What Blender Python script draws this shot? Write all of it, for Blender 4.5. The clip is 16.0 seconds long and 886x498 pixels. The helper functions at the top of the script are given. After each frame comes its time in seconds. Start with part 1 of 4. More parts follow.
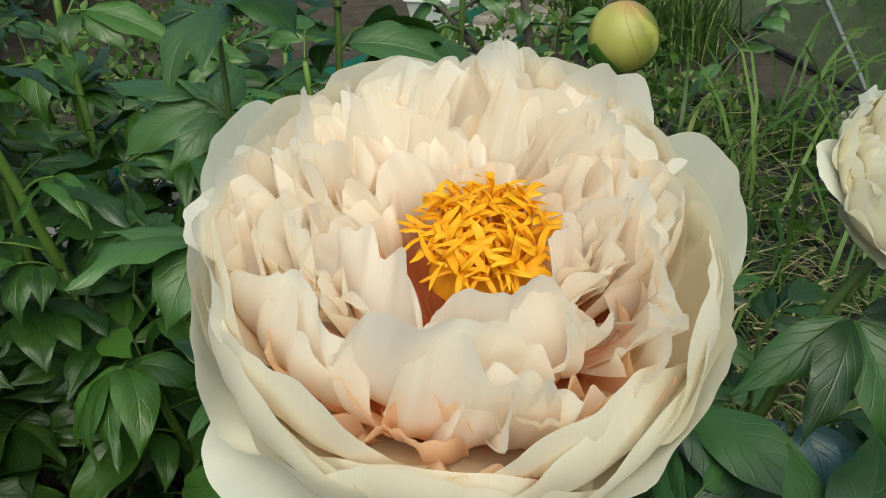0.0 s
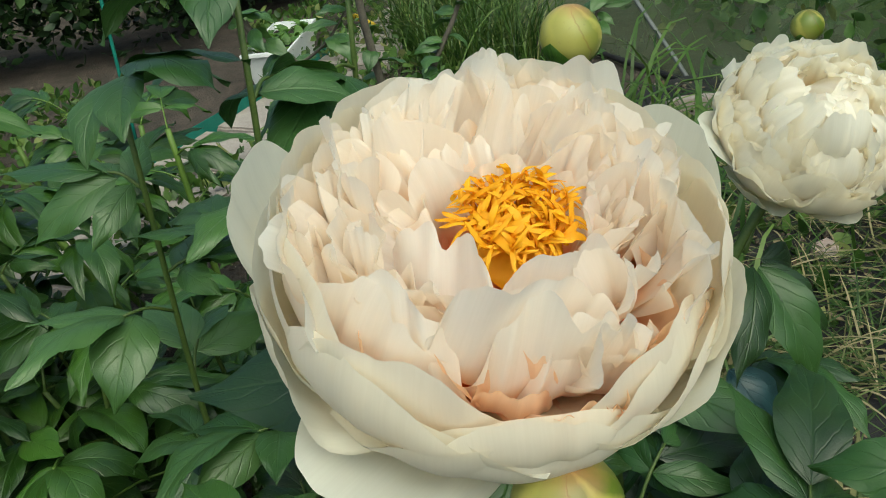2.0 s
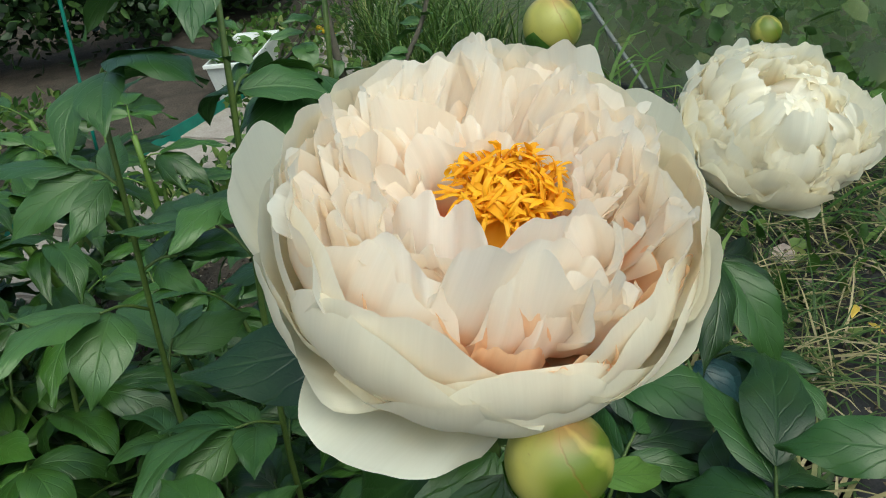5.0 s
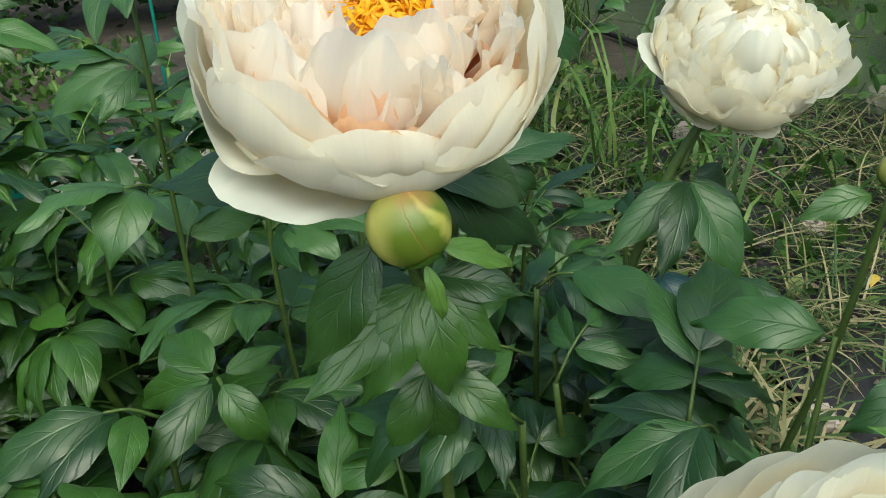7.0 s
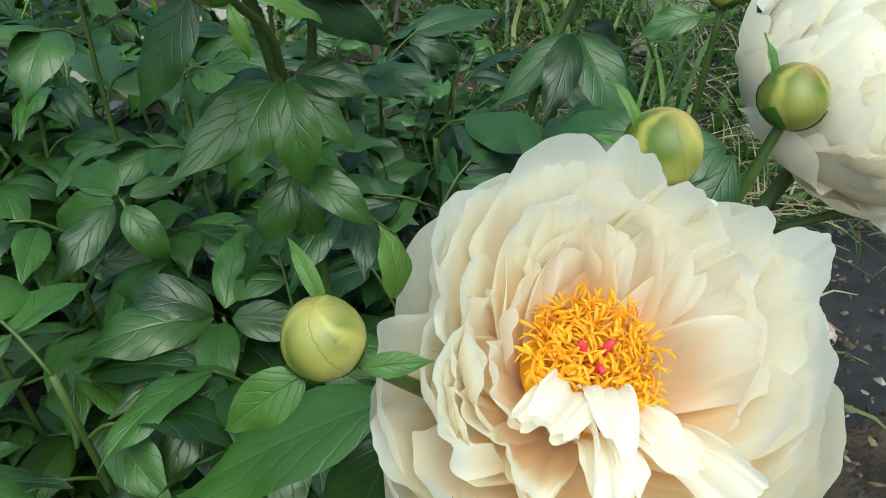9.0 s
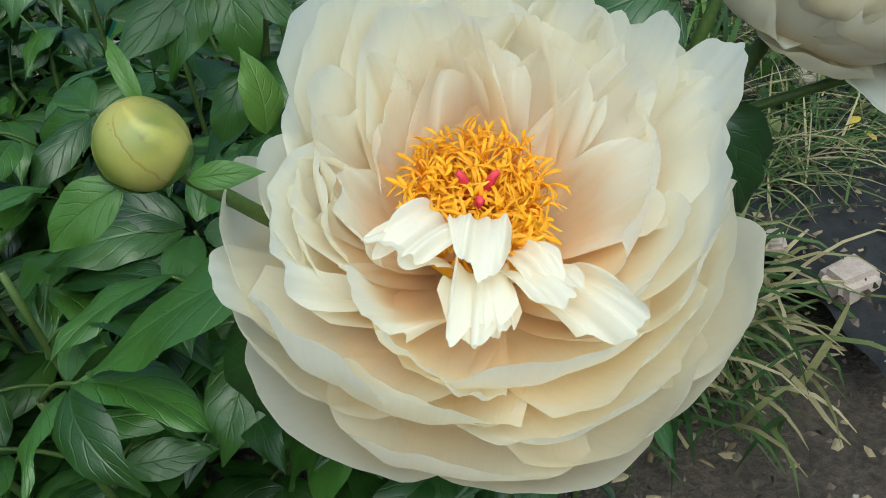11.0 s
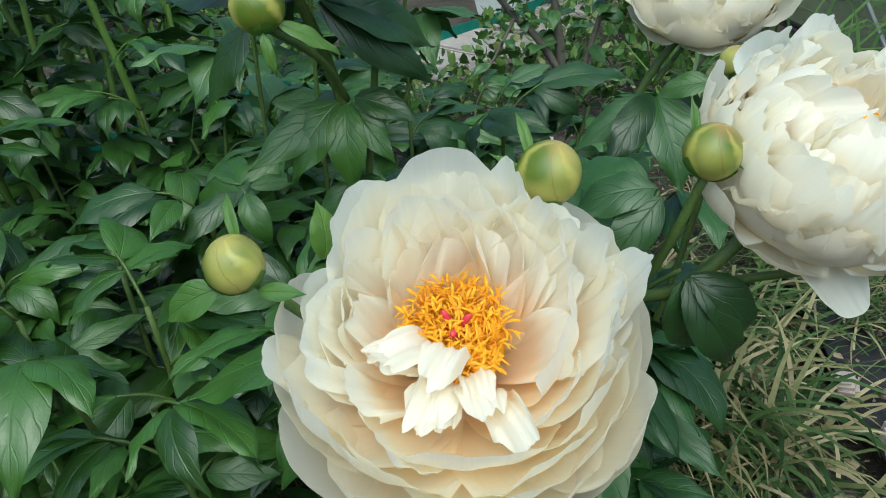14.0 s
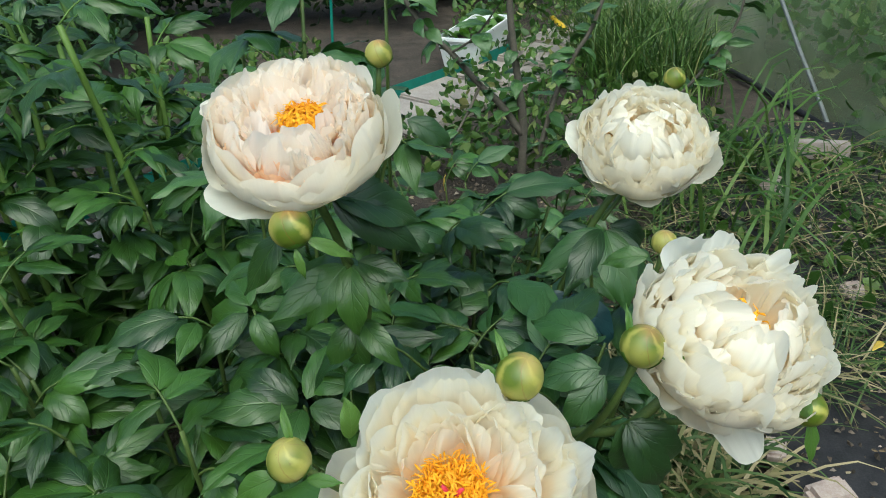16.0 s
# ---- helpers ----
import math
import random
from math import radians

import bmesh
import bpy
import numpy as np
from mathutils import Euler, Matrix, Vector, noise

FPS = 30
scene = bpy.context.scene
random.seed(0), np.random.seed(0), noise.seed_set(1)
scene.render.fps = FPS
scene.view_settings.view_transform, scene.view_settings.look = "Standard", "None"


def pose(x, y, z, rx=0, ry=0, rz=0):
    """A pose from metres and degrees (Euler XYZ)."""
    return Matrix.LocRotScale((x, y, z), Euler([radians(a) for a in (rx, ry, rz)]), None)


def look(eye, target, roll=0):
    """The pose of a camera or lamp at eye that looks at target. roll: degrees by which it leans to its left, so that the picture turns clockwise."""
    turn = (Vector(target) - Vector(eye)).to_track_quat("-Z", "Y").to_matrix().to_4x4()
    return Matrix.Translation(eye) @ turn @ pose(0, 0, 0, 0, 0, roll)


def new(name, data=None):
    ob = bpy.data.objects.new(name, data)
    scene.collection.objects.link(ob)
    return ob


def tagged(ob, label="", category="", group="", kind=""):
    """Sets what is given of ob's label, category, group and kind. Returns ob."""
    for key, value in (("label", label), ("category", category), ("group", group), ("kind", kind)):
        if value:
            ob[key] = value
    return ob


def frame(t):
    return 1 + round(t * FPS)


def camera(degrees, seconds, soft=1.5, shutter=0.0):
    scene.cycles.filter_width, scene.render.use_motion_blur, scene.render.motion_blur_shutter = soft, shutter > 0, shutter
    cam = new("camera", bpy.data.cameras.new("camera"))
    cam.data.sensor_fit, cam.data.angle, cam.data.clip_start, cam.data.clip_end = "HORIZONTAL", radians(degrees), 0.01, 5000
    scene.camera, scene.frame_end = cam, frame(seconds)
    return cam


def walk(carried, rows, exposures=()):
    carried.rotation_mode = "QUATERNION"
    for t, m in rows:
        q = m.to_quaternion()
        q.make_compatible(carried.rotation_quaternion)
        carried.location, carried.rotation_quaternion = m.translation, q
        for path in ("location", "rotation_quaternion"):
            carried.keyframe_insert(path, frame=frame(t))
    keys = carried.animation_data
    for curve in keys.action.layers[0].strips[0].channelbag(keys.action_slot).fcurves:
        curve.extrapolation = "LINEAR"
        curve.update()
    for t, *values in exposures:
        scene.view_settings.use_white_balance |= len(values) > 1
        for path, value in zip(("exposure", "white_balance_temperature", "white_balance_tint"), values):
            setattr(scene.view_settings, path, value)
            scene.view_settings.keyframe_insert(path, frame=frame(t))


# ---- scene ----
cam = camera(57.1, 16.0, soft=1.0)
# seconds, place, turn
PATH = [
    (0, -0.0100, 0.0026, 0.9437, 59.16, 1.51, -2.23),
    (0.5, -0.0183, -0.0069, 0.9488, 59.72, 3.20, -4.41),
    (1, -0.0359, -0.0158, 0.9496, 59.95, 4.52, -8.34),
    (1.5, -0.0491, -0.0169, 0.9457, 60.05, 6.60, -13.05),
    (2, -0.0686, -0.0192, 0.9478, 61.00, 6.22, -15.88),
    (2.5, -0.0805, -0.0185, 0.9499, 61.13, 6.18, -19.26),
    (3, -0.1026, -0.0150, 0.9469, 61.58, 6.69, -22.07),
    (3.5, -0.1099, 0.0022, 0.9319, 61.82, 7.40, -23.43),
    (3.7, -0.1083, 0.0093, 0.9277, 62.28, 7.21, -23.06),
    (5.8, -0.0598, -0.0784, 0.9500, 61.23, 4.22, -15.20),
    (6, -0.0523, -0.0890, 0.9427, 61.22, 4.09, -14.52),
    (6.5, -0.0473, -0.1231, 0.9303, 61.60, 4.46, -13.43),
    (7, -0.0405, -0.1452, 0.9053, 60.87, 3.96, -12.30),
    (7.5, -0.0232, -0.1693, 0.8871, 59.98, 4.02, -12.11),
    (8, -0.0061, -0.2023, 0.8875, 59.04, 3.90, -11.95),
    (8.5, 0.0132, -0.2366, 0.8666, 57.45, 3.96, -12.12),
    (9, 0.0256, -0.2545, 0.8439, 56.81, 2.76, -12.28),
    (9.5, 0.0450, -0.2727, 0.8260, 54.89, 3.39, -12.97),
    (10, 0.0636, -0.2740, 0.8122, 53.39, 3.55, -12.87),
    (12.3, 0.1436, -0.2759, 0.7296, 60.34, 6.18, 0.47),
    (12.5, 0.1514, -0.2820, 0.7315, 60.22, 5.76, 1.12),
    (13, 0.1659, -0.2961, 0.7508, 59.66, 4.09, 2.52),
    (13.5, 0.1659, -0.3205, 0.7809, 59.67, 4.14, 4.18),
    (14, 0.1699, -0.3696, 0.8592, 61.35, 2.72, 4.94),
    (14.5, 0.1673, -0.4305, 0.9770, 60.99, 1.56, 5.31),
    (15, 0.1653, -0.4434, 1.0358, 60.73, 1.76, 4.99),
    (15.5, 0.1557, -0.4472, 1.0499, 61.33, 1.89, 3.64),
    (16, 0.1597, -0.4412, 1.0474, 61.88, 1.83, 2.44),
]
EXPOSURES = [(0, 0.0, 6450, -11), (3.7, 0.0, 6180, -11), (6.0, 0.04, 6020, -11), (7.0, 0.28, 6080, -12), (7.5, 0.48, 6000, -12), (8.0, 0.70, 5800, -12), (8.5, 0.62, 5650, -12), (9.0, 0.28, 5700, -12),
             (10, -0.03, 5800, -12), (12.3, 0.12, 5180, -11), (13.5, 0.14, 5350, -11), (14.5, 0.18, 5600, -9), (16, 0.20, 5750, -9)]
walk(cam, [(t, pose(*row)) for t, *row in PATH], EXPOSURES)

# ---- world and light: bright overcast day ----
world = bpy.data.worlds.new("sky")
scene.world = world
world.use_nodes = True
wn = world.node_tree.nodes
sky = wn.new("ShaderNodeTexSky")
sky.sky_type = "NISHITA"
sky.sun_disc = False
sky.sun_elevation, sky.sun_rotation = radians(58), radians(176)
sky.air_density, sky.dust_density, sky.ozone_density = 1.0, 6.0, 0.6
wn["Background"].inputs[1].default_value = 0.15
world.node_tree.links.new(sky.outputs[0], wn["Background"].inputs[0])
sun = new("sun", bpy.data.lights.new("sun", "SUN"))
sun.data.energy, sun.data.angle, sun.data.color = 1.5, radians(88), (1.0, 0.97, 0.92)
sun.matrix_world = look((0.2, -2.5, 4.0), (0, 0, 0))


# ---- materials ----
def material(name):
    m = bpy.data.materials.new(name)
    m.use_nodes = True
    return m, m.node_tree.nodes, m.node_tree.links, m.node_tree.nodes["Principled BSDF"]


def ramp(nodes, stops):
    r = nodes.new("ShaderNodeValToRGB")
    els = r.color_ramp.elements
    while len(els) < len(stops):
        els.new(0.5)
    for e, (p, c) in zip(els, stops):
        e.position, e.color = p, (*c, 1)
    return r


def mixed(nodes, links, kind, fac, a, b):
    """Colour mix; fac, a, b are sockets or values."""
    n = nodes.new("ShaderNodeMix")
    n.data_type, n.blend_type = "RGBA", kind
    for i, v in ((0, fac), (6, a), (7, b)):
        if isinstance(v, (int, float)):
            n.inputs[i].default_value = v
        elif isinstance(v, tuple):
            n.inputs[i].default_value = (*v, 1)
        else:
            links.new(v, n.inputs[i])
    return n.outputs[2]


def noise_tex(nodes, links, scale, detail=4.0, coord=None, rough=0.6):
    n = nodes.new("ShaderNodeTexNoise")
    n.inputs["Scale"].default_value, n.inputs["Detail"].default_value = scale, detail
    n.inputs["Roughness"].default_value = rough
    if coord is not None:
        links.new(coord, n.inputs["Vector"])
    return n.outputs["Fac"]


def maths(nodes, links, op, a, b=0.0, c=None):
    n = nodes.new("ShaderNodeMath")
    n.operation = op
    for i, v in enumerate((a, b, c)):
        if v is None:
            continue
        if isinstance(v, (int, float)):
            n.inputs[i].default_value = v
        else:
            links.new(v, n.inputs[i])
    return n.outputs[0]


def bumped(nodes, links, bsdf, height, strength, distance):
    b = nodes.new("ShaderNodeBump")
    b.inputs["Strength"].default_value, b.inputs["Distance"].default_value = strength, distance
    links.new(height, b.inputs["Height"])
    links.new(b.outputs[0], bsdf.inputs["Normal"])


def glowing_through(m, nodes, links, bsdf, colour, share):
    """Thin tissue: part of the light passes through."""
    tr = nodes.new("ShaderNodeBsdfTranslucent")
    if isinstance(colour, tuple):
        tr.inputs[0].default_value = (*colour, 1)
    else:
        links.new(colour, tr.inputs[0])
    mx = nodes.new("ShaderNodeMixShader")
    mx.inputs[0].default_value = share
    links.new(bsdf.outputs[0], mx.inputs[1])
    links.new(tr.outputs[0], mx.inputs[2])
    links.new(mx.outputs[0], nodes["Material Output"].inputs[0])


def petal_material(name, base, middle, tip, share=0.38, inner=(1.0, 0.80, 0.58), stops=(0.40, 0.60, 0.78)):
    """Peony petal: deeper colour at the claw (pigment plus painted-in glow from between petals), pale towards the edge,
    fine veins along its length.
    """
    m, n, l, b = material(name)
    uv = n.new("ShaderNodeUVMap").outputs[0]
    sep = n.new("ShaderNodeSeparateXYZ")
    l.new(uv, sep.inputs[0])
    info = n.new("ShaderNodeObjectInfo")
    wob = noise_tex(n, l, 3.0, 2.0, uv)
    v = maths(n, l, "MULTIPLY_ADD", wob, 0.25, maths(n, l, "ADD", sep.outputs[1], -0.125))
    v = maths(n, l, "ADD", v, maths(n, l, "MULTIPLY_ADD", info.outputs["Random"], 0.16, -0.08))
    col = ramp(n, [(0.0, base), (stops[0], base), (stops[1], middle), (stops[2], tip)])
    l.new(v, col.inputs[0])
    stretch = n.new("ShaderNodeMapping")
    stretch.inputs["Scale"].default_value = (60, 2.5, 1)
    l.new(uv, stretch.inputs[0])
    veins = noise_tex(n, l, 1.0, 3.0, stretch.outputs[0])
    tone = mixed(n, l, "MULTIPLY", 0.10, col.outputs[0], ramped(n, l, veins, (0.35, 0.65), (0.75, 0.72, 0.66), (1, 1, 1)))
    l.new(tone, b.inputs["Base Color"])
    b.inputs["Roughness"].default_value = 0.55
    b.inputs["Specular IOR Level"].default_value = 0.3
    b.inputs["Sheen Weight"].default_value = 0.15
    bumped(n, l, b, veins, 0.12, 0.0008)
    glowing_through(m, n, l, b, mixed(n, l, "MULTIPLY", 1.0, tone, inner), share)
    return m


def ramped(nodes, links, fac, span, a, b):
    r = ramp(nodes, [(span[0], a), (span[1], b)])
    links.new(fac, r.inputs[0])
    return r.outputs[0]


def leaf_material(name, dark, light, vein, rough=0.38, share=0.06, veins=6.0):
    """Leaf blade with midrib, side veins, blotches and a soft gloss."""
    m, n, l, b = material(name)
    uv = n.new("ShaderNodeUVMap").outputs[0]
    sep = n.new("ShaderNodeSeparateXYZ")
    l.new(uv, sep.inputs[0])
    info = n.new("ShaderNodeObjectInfo")
    u = maths(n, l, "ABSOLUTE", maths(n, l, "ADD", sep.outputs[0], -0.5))
    rib = maths(n, l, "SUBTRACT", 1.0, maths(n, l, "MINIMUM", maths(n, l, "MULTIPLY", u, 28.0), 1.0))
    wob = noise_tex(n, l, 5.0, 2.0, uv)
    run = maths(n, l, "ADD", maths(n, l, "MULTIPLY", sep.outputs[1], veins), maths(n, l, "MULTIPLY", u, -4.2))
    run = maths(n, l, "MULTIPLY_ADD", wob, 0.5, run)
    saw = maths(n, l, "PINGPONG", run, 0.5)
    side = maths(n, l, "SUBTRACT", 1.0, maths(n, l, "MINIMUM", maths(n, l, "MULTIPLY", saw, 11.0), 1.0))
    lines = maths(n, l, "MAXIMUM", rib, maths(n, l, "MULTIPLY", side, 0.55))
    geo = n.new("ShaderNodeNewGeometry")
    patch = noise_tex(n, l, 22.0, 4.0, geo.outputs["Position"])
    fine = noise_tex(n, l, 420.0, 3.0, geo.outputs["Position"])
    mix = maths(n, l, "MULTIPLY_ADD", info.outputs["Random"], 0.55, maths(n, l, "MULTIPLY", patch, 0.5))
    tone = ramped(n, l, mix, (0.15, 0.85), dark, light)
    tone = mixed(n, l, "MIX", maths(n, l, "MULTIPLY", lines, 0.13), tone, vein)
    spots = ramped(n, l, fine, (0.66, 0.74), (0, 0, 0), (1, 1, 1))
    tone = mixed(n, l, "MIX", maths(n, l, "MULTIPLY", spots, 0.10), tone, (0.22, 0.26, 0.14))
    l.new(tone, b.inputs["Base Color"])
    l.new(maths(n, l, "MULTIPLY_ADD", patch, 0.25, rough - 0.1), b.inputs["Roughness"])
    b.inputs["Specular IOR Level"].default_value = 0.6
    net = n.new("ShaderNodeTexVoronoi")
    net.feature = "DISTANCE_TO_EDGE"
    net.inputs["Scale"].default_value = 1.0
    spread = n.new("ShaderNodeMapping")
    spread.inputs["Scale"].default_value = (14, 24, 1)
    l.new(uv, spread.inputs[0])
    l.new(spread.outputs[0], net.inputs["Vector"])
    cells = maths(n, l, "MINIMUM", maths(n, l, "MULTIPLY", net.outputs["Distance"], 2.5), 0.5)
    swell = maths(n, l, "MULTIPLY_ADD", maths(n, l, "ADD", fine, cells), 0.20, maths(n, l, "SUBTRACT", maths(n, l, "MULTIPLY", saw, 0.14), lines))
    bumped(n, l, b, swell, 0.50, 0.0010)
    glowing_through(m, n, l, b, mixed(n, l, "MULTIPLY", 1.0, tone, (1.6, 1.9, 0.6)), share)
    return m


def plain_material(name, a, b2, scale, rough=0.7, bump=0.3, dist=0.002, spec=0.4, metal=0.0):
    """Two tones broken up at two scales, with relief."""
    m, n, l, b = material(name)
    geo = n.new("ShaderNodeNewGeometry")
    big = noise_tex(n, l, scale, 5.0, geo.outputs["Position"])
    small = noise_tex(n, l, scale * 9, 4.0, geo.outputs["Position"])
    both = maths(n, l, "MULTIPLY_ADD", small, 0.45, maths(n, l, "MULTIPLY", big, 0.55))
    l.new(ramped(n, l, both, (0.33, 0.67), a, b2), b.inputs["Base Color"])
    b.inputs["Roughness"].default_value, b.inputs["Metallic"].default_value = rough, metal
    b.inputs["Specular IOR Level"].default_value = spec
    bumped(n, l, b, both, bump, dist)
    return m


def island_material(name, stops, rough=0.7, share=0.15):
    """Blades and leaves of a joined patch, each of its own tone."""
    m, n, l, b = material(name)
    geo = n.new("ShaderNodeNewGeometry")
    r = ramp(n, stops)
    l.new(geo.outputs["Random Per Island"], r.inputs[0])
    fine = noise_tex(n, l, 90.0, 3.0, geo.outputs["Position"])
    tone = mixed(n, l, "MULTIPLY", 0.5, r.outputs[0], ramped(n, l, fine, (0.3, 0.7), (0.55, 0.55, 0.5), (1, 1, 1)))
    l.new(tone, b.inputs["Base Color"])
    b.inputs["Roughness"].default_value = rough
    b.inputs["Specular IOR Level"].default_value = 0.35
    glowing_through(m, n, l, b, tone, share)
    return m


# claw and middle tones: petal pigment, warmed further for light bounced between petals
PETAL_PEACH = petal_material("petal_peach", (1.00, 0.49, 0.23), (1.00, 0.785, 0.565), (0.99, 0.970, 0.94), 0.55, (1.0, 0.865, 0.68), (0.46, 0.65, 0.82))
PETAL_PALE = petal_material("petal_pale_peach", (1.00, 0.51, 0.25), (1.00, 0.80, 0.59), (0.99, 0.975, 0.95), 0.52, (1.0, 0.885, 0.74), (0.38, 0.54, 0.70))
# peach right up to the edge: bounced glow of the deep pockets, put into colour
PETAL_HEART = petal_material("petal_heart", (1.00, 0.58, 0.33), (1.00, 0.67, 0.43), (1.00, 0.80, 0.62), 0.58, (1.0, 0.86, 0.70))
PETAL_GUARD = petal_material("petal_guard", (1.00, 0.83, 0.58), (0.97, 0.90, 0.74), (0.94, 0.92, 0.84), 0.44, (1.0, 0.92, 0.78))
PETAL_CREAM = petal_material("petal_cream", (1.00, 0.85, 0.59), (1.00, 0.93, 0.77), (0.98, 0.965, 0.91), 0.54, (1.0, 0.94, 0.79))
PETAL_WHITE = petal_material("petal_white", (1.00, 0.83, 0.57), (1.00, 0.93, 0.80), (0.975, 0.975, 0.94), 0.54, (1.0, 0.93, 0.79))
LEAF = leaf_material("peony_leaf", (0.006, 0.022, 0.004), (0.060, 0.140, 0.019), (0.13, 0.24, 0.06), 0.31)
LEAF_DEEP = leaf_material("peony_leaf_deep", (0.005, 0.018, 0.005), (0.038, 0.100, 0.020), (0.08, 0.15, 0.04), 0.35)
LEAF_TEAL = leaf_material("teal_leaf", (0.008, 0.035, 0.045), (0.016, 0.060, 0.070), (0.04, 0.10, 0.10))
LEAF_YOUNG = leaf_material("young_leaf", (0.060, 0.140, 0.020), (0.120, 0.220, 0.040), (0.18, 0.30, 0.09), share=0.25)
LEAF_APPLE = leaf_material("apple_leaf", (0.020, 0.062, 0.014), (0.070, 0.145, 0.036), (0.14, 0.22, 0.09), 0.36)
HEDGE = island_material("hedge_leaves", [(0.0, (0.008, 0.020, 0.007)), (0.6, (0.024, 0.058, 0.016)), (1.0, (0.075, 0.140, 0.035))], 0.45)
GRASS = island_material("green_grass", [(0.0, (0.028, 0.070, 0.014)), (0.55, (0.085, 0.170, 0.030)), (0.9, (0.170, 0.250, 0.065)), (1.0, (0.30, 0.30, 0.12))], 0.4, 0.25)
STRAW = island_material("dry_grass", [(0.0, (0.025, 0.058, 0.012)), (0.5, (0.075, 0.130, 0.032)), (0.68, (0.20, 0.18, 0.075)), (1.0, (0.44, 0.37, 0.22))], 0.6)
STEM = plain_material("green_stem", (0.045, 0.090, 0.020), (0.110, 0.150, 0.035), 60, 0.5, 0.2, 0.001)
STEM_YELLOW = plain_material("yellow_stem", (0.075, 0.150, 0.022), (0.140, 0.220, 0.042), 40, 0.5, 0.2, 0.001)
BARK = plain_material("bark", (0.060, 0.055, 0.045), (0.150, 0.130, 0.105), 45, 0.85, 0.7, 0.003)
SOIL = plain_material("soil", (0.022, 0.018, 0.014), (0.105, 0.082, 0.066), 11, 0.95, 1.0, 0.02)
FABRIC = plain_material("black_fabric", (0.008, 0.008, 0.010), (0.036, 0.034, 0.038), 30, 0.75, 0.5, 0.004)
STONE = plain_material("pink_stone", (0.34, 0.25, 0.22), (0.52, 0.44, 0.40), 35, 0.85, 0.6, 0.003)
PAVER = plain_material("paver", (0.26, 0.22, 0.20), (0.42, 0.37, 0.34), 14, 0.9, 0.5, 0.003)
TIMBER = plain_material("weathered_board", (0.28, 0.23, 0.22), (0.42, 0.36, 0.34), 25, 0.85, 0.5, 0.002)
GREEN_PLASTIC = plain_material("green_plastic", (0.008, 0.120, 0.095), (0.020, 0.200, 0.150), 20, 0.45, 0.1, 0.001)
WHITE_PLASTIC = plain_material("white_plastic", (0.70, 0.71, 0.72), (0.82, 0.82, 0.82), 12, 0.4, 0.05, 0.001)
YELLOW_PLASTIC = plain_material("yellow_plastic", (0.62, 0.40, 0.02), (0.75, 0.52, 0.04), 20, 0.45, 0.1, 0.001)
METAL = plain_material("galvanised_tube", (0.13, 0.14, 0.14), (0.21, 0.22, 0.22), 30, 0.55, 0.1, 0.001, metal=0.3)
YELLOW_LEAF = leaf_material("yellowed_leaf", (0.40, 0.28, 0.03), (0.58, 0.40, 0.06), (0.5, 0.4, 0.12))


def stamen_material():
    m, n, l, b = material("stamen_gold")
    uv = n.new("ShaderNodeUVMap").outputs[0]
    sep = n.new("ShaderNodeSeparateXYZ")
    l.new(uv, sep.inputs[0])
    info = n.new("ShaderNodeObjectInfo")
    v = maths(n, l, "MULTIPLY_ADD", info.outputs["Random"], 0.4, maths(n, l, "MULTIPLY", sep.outputs[1], 0.6))
    tone = ramped(n, l, v, (0.1, 0.95), (0.82, 0.31, 0.003), (0.94, 0.54, 0.014))
    l.new(tone, b.inputs["Base Color"])
    b.inputs["Roughness"].default_value = 0.6
    glowing_through(m, n, l, b, tone, 0.3)
    return m


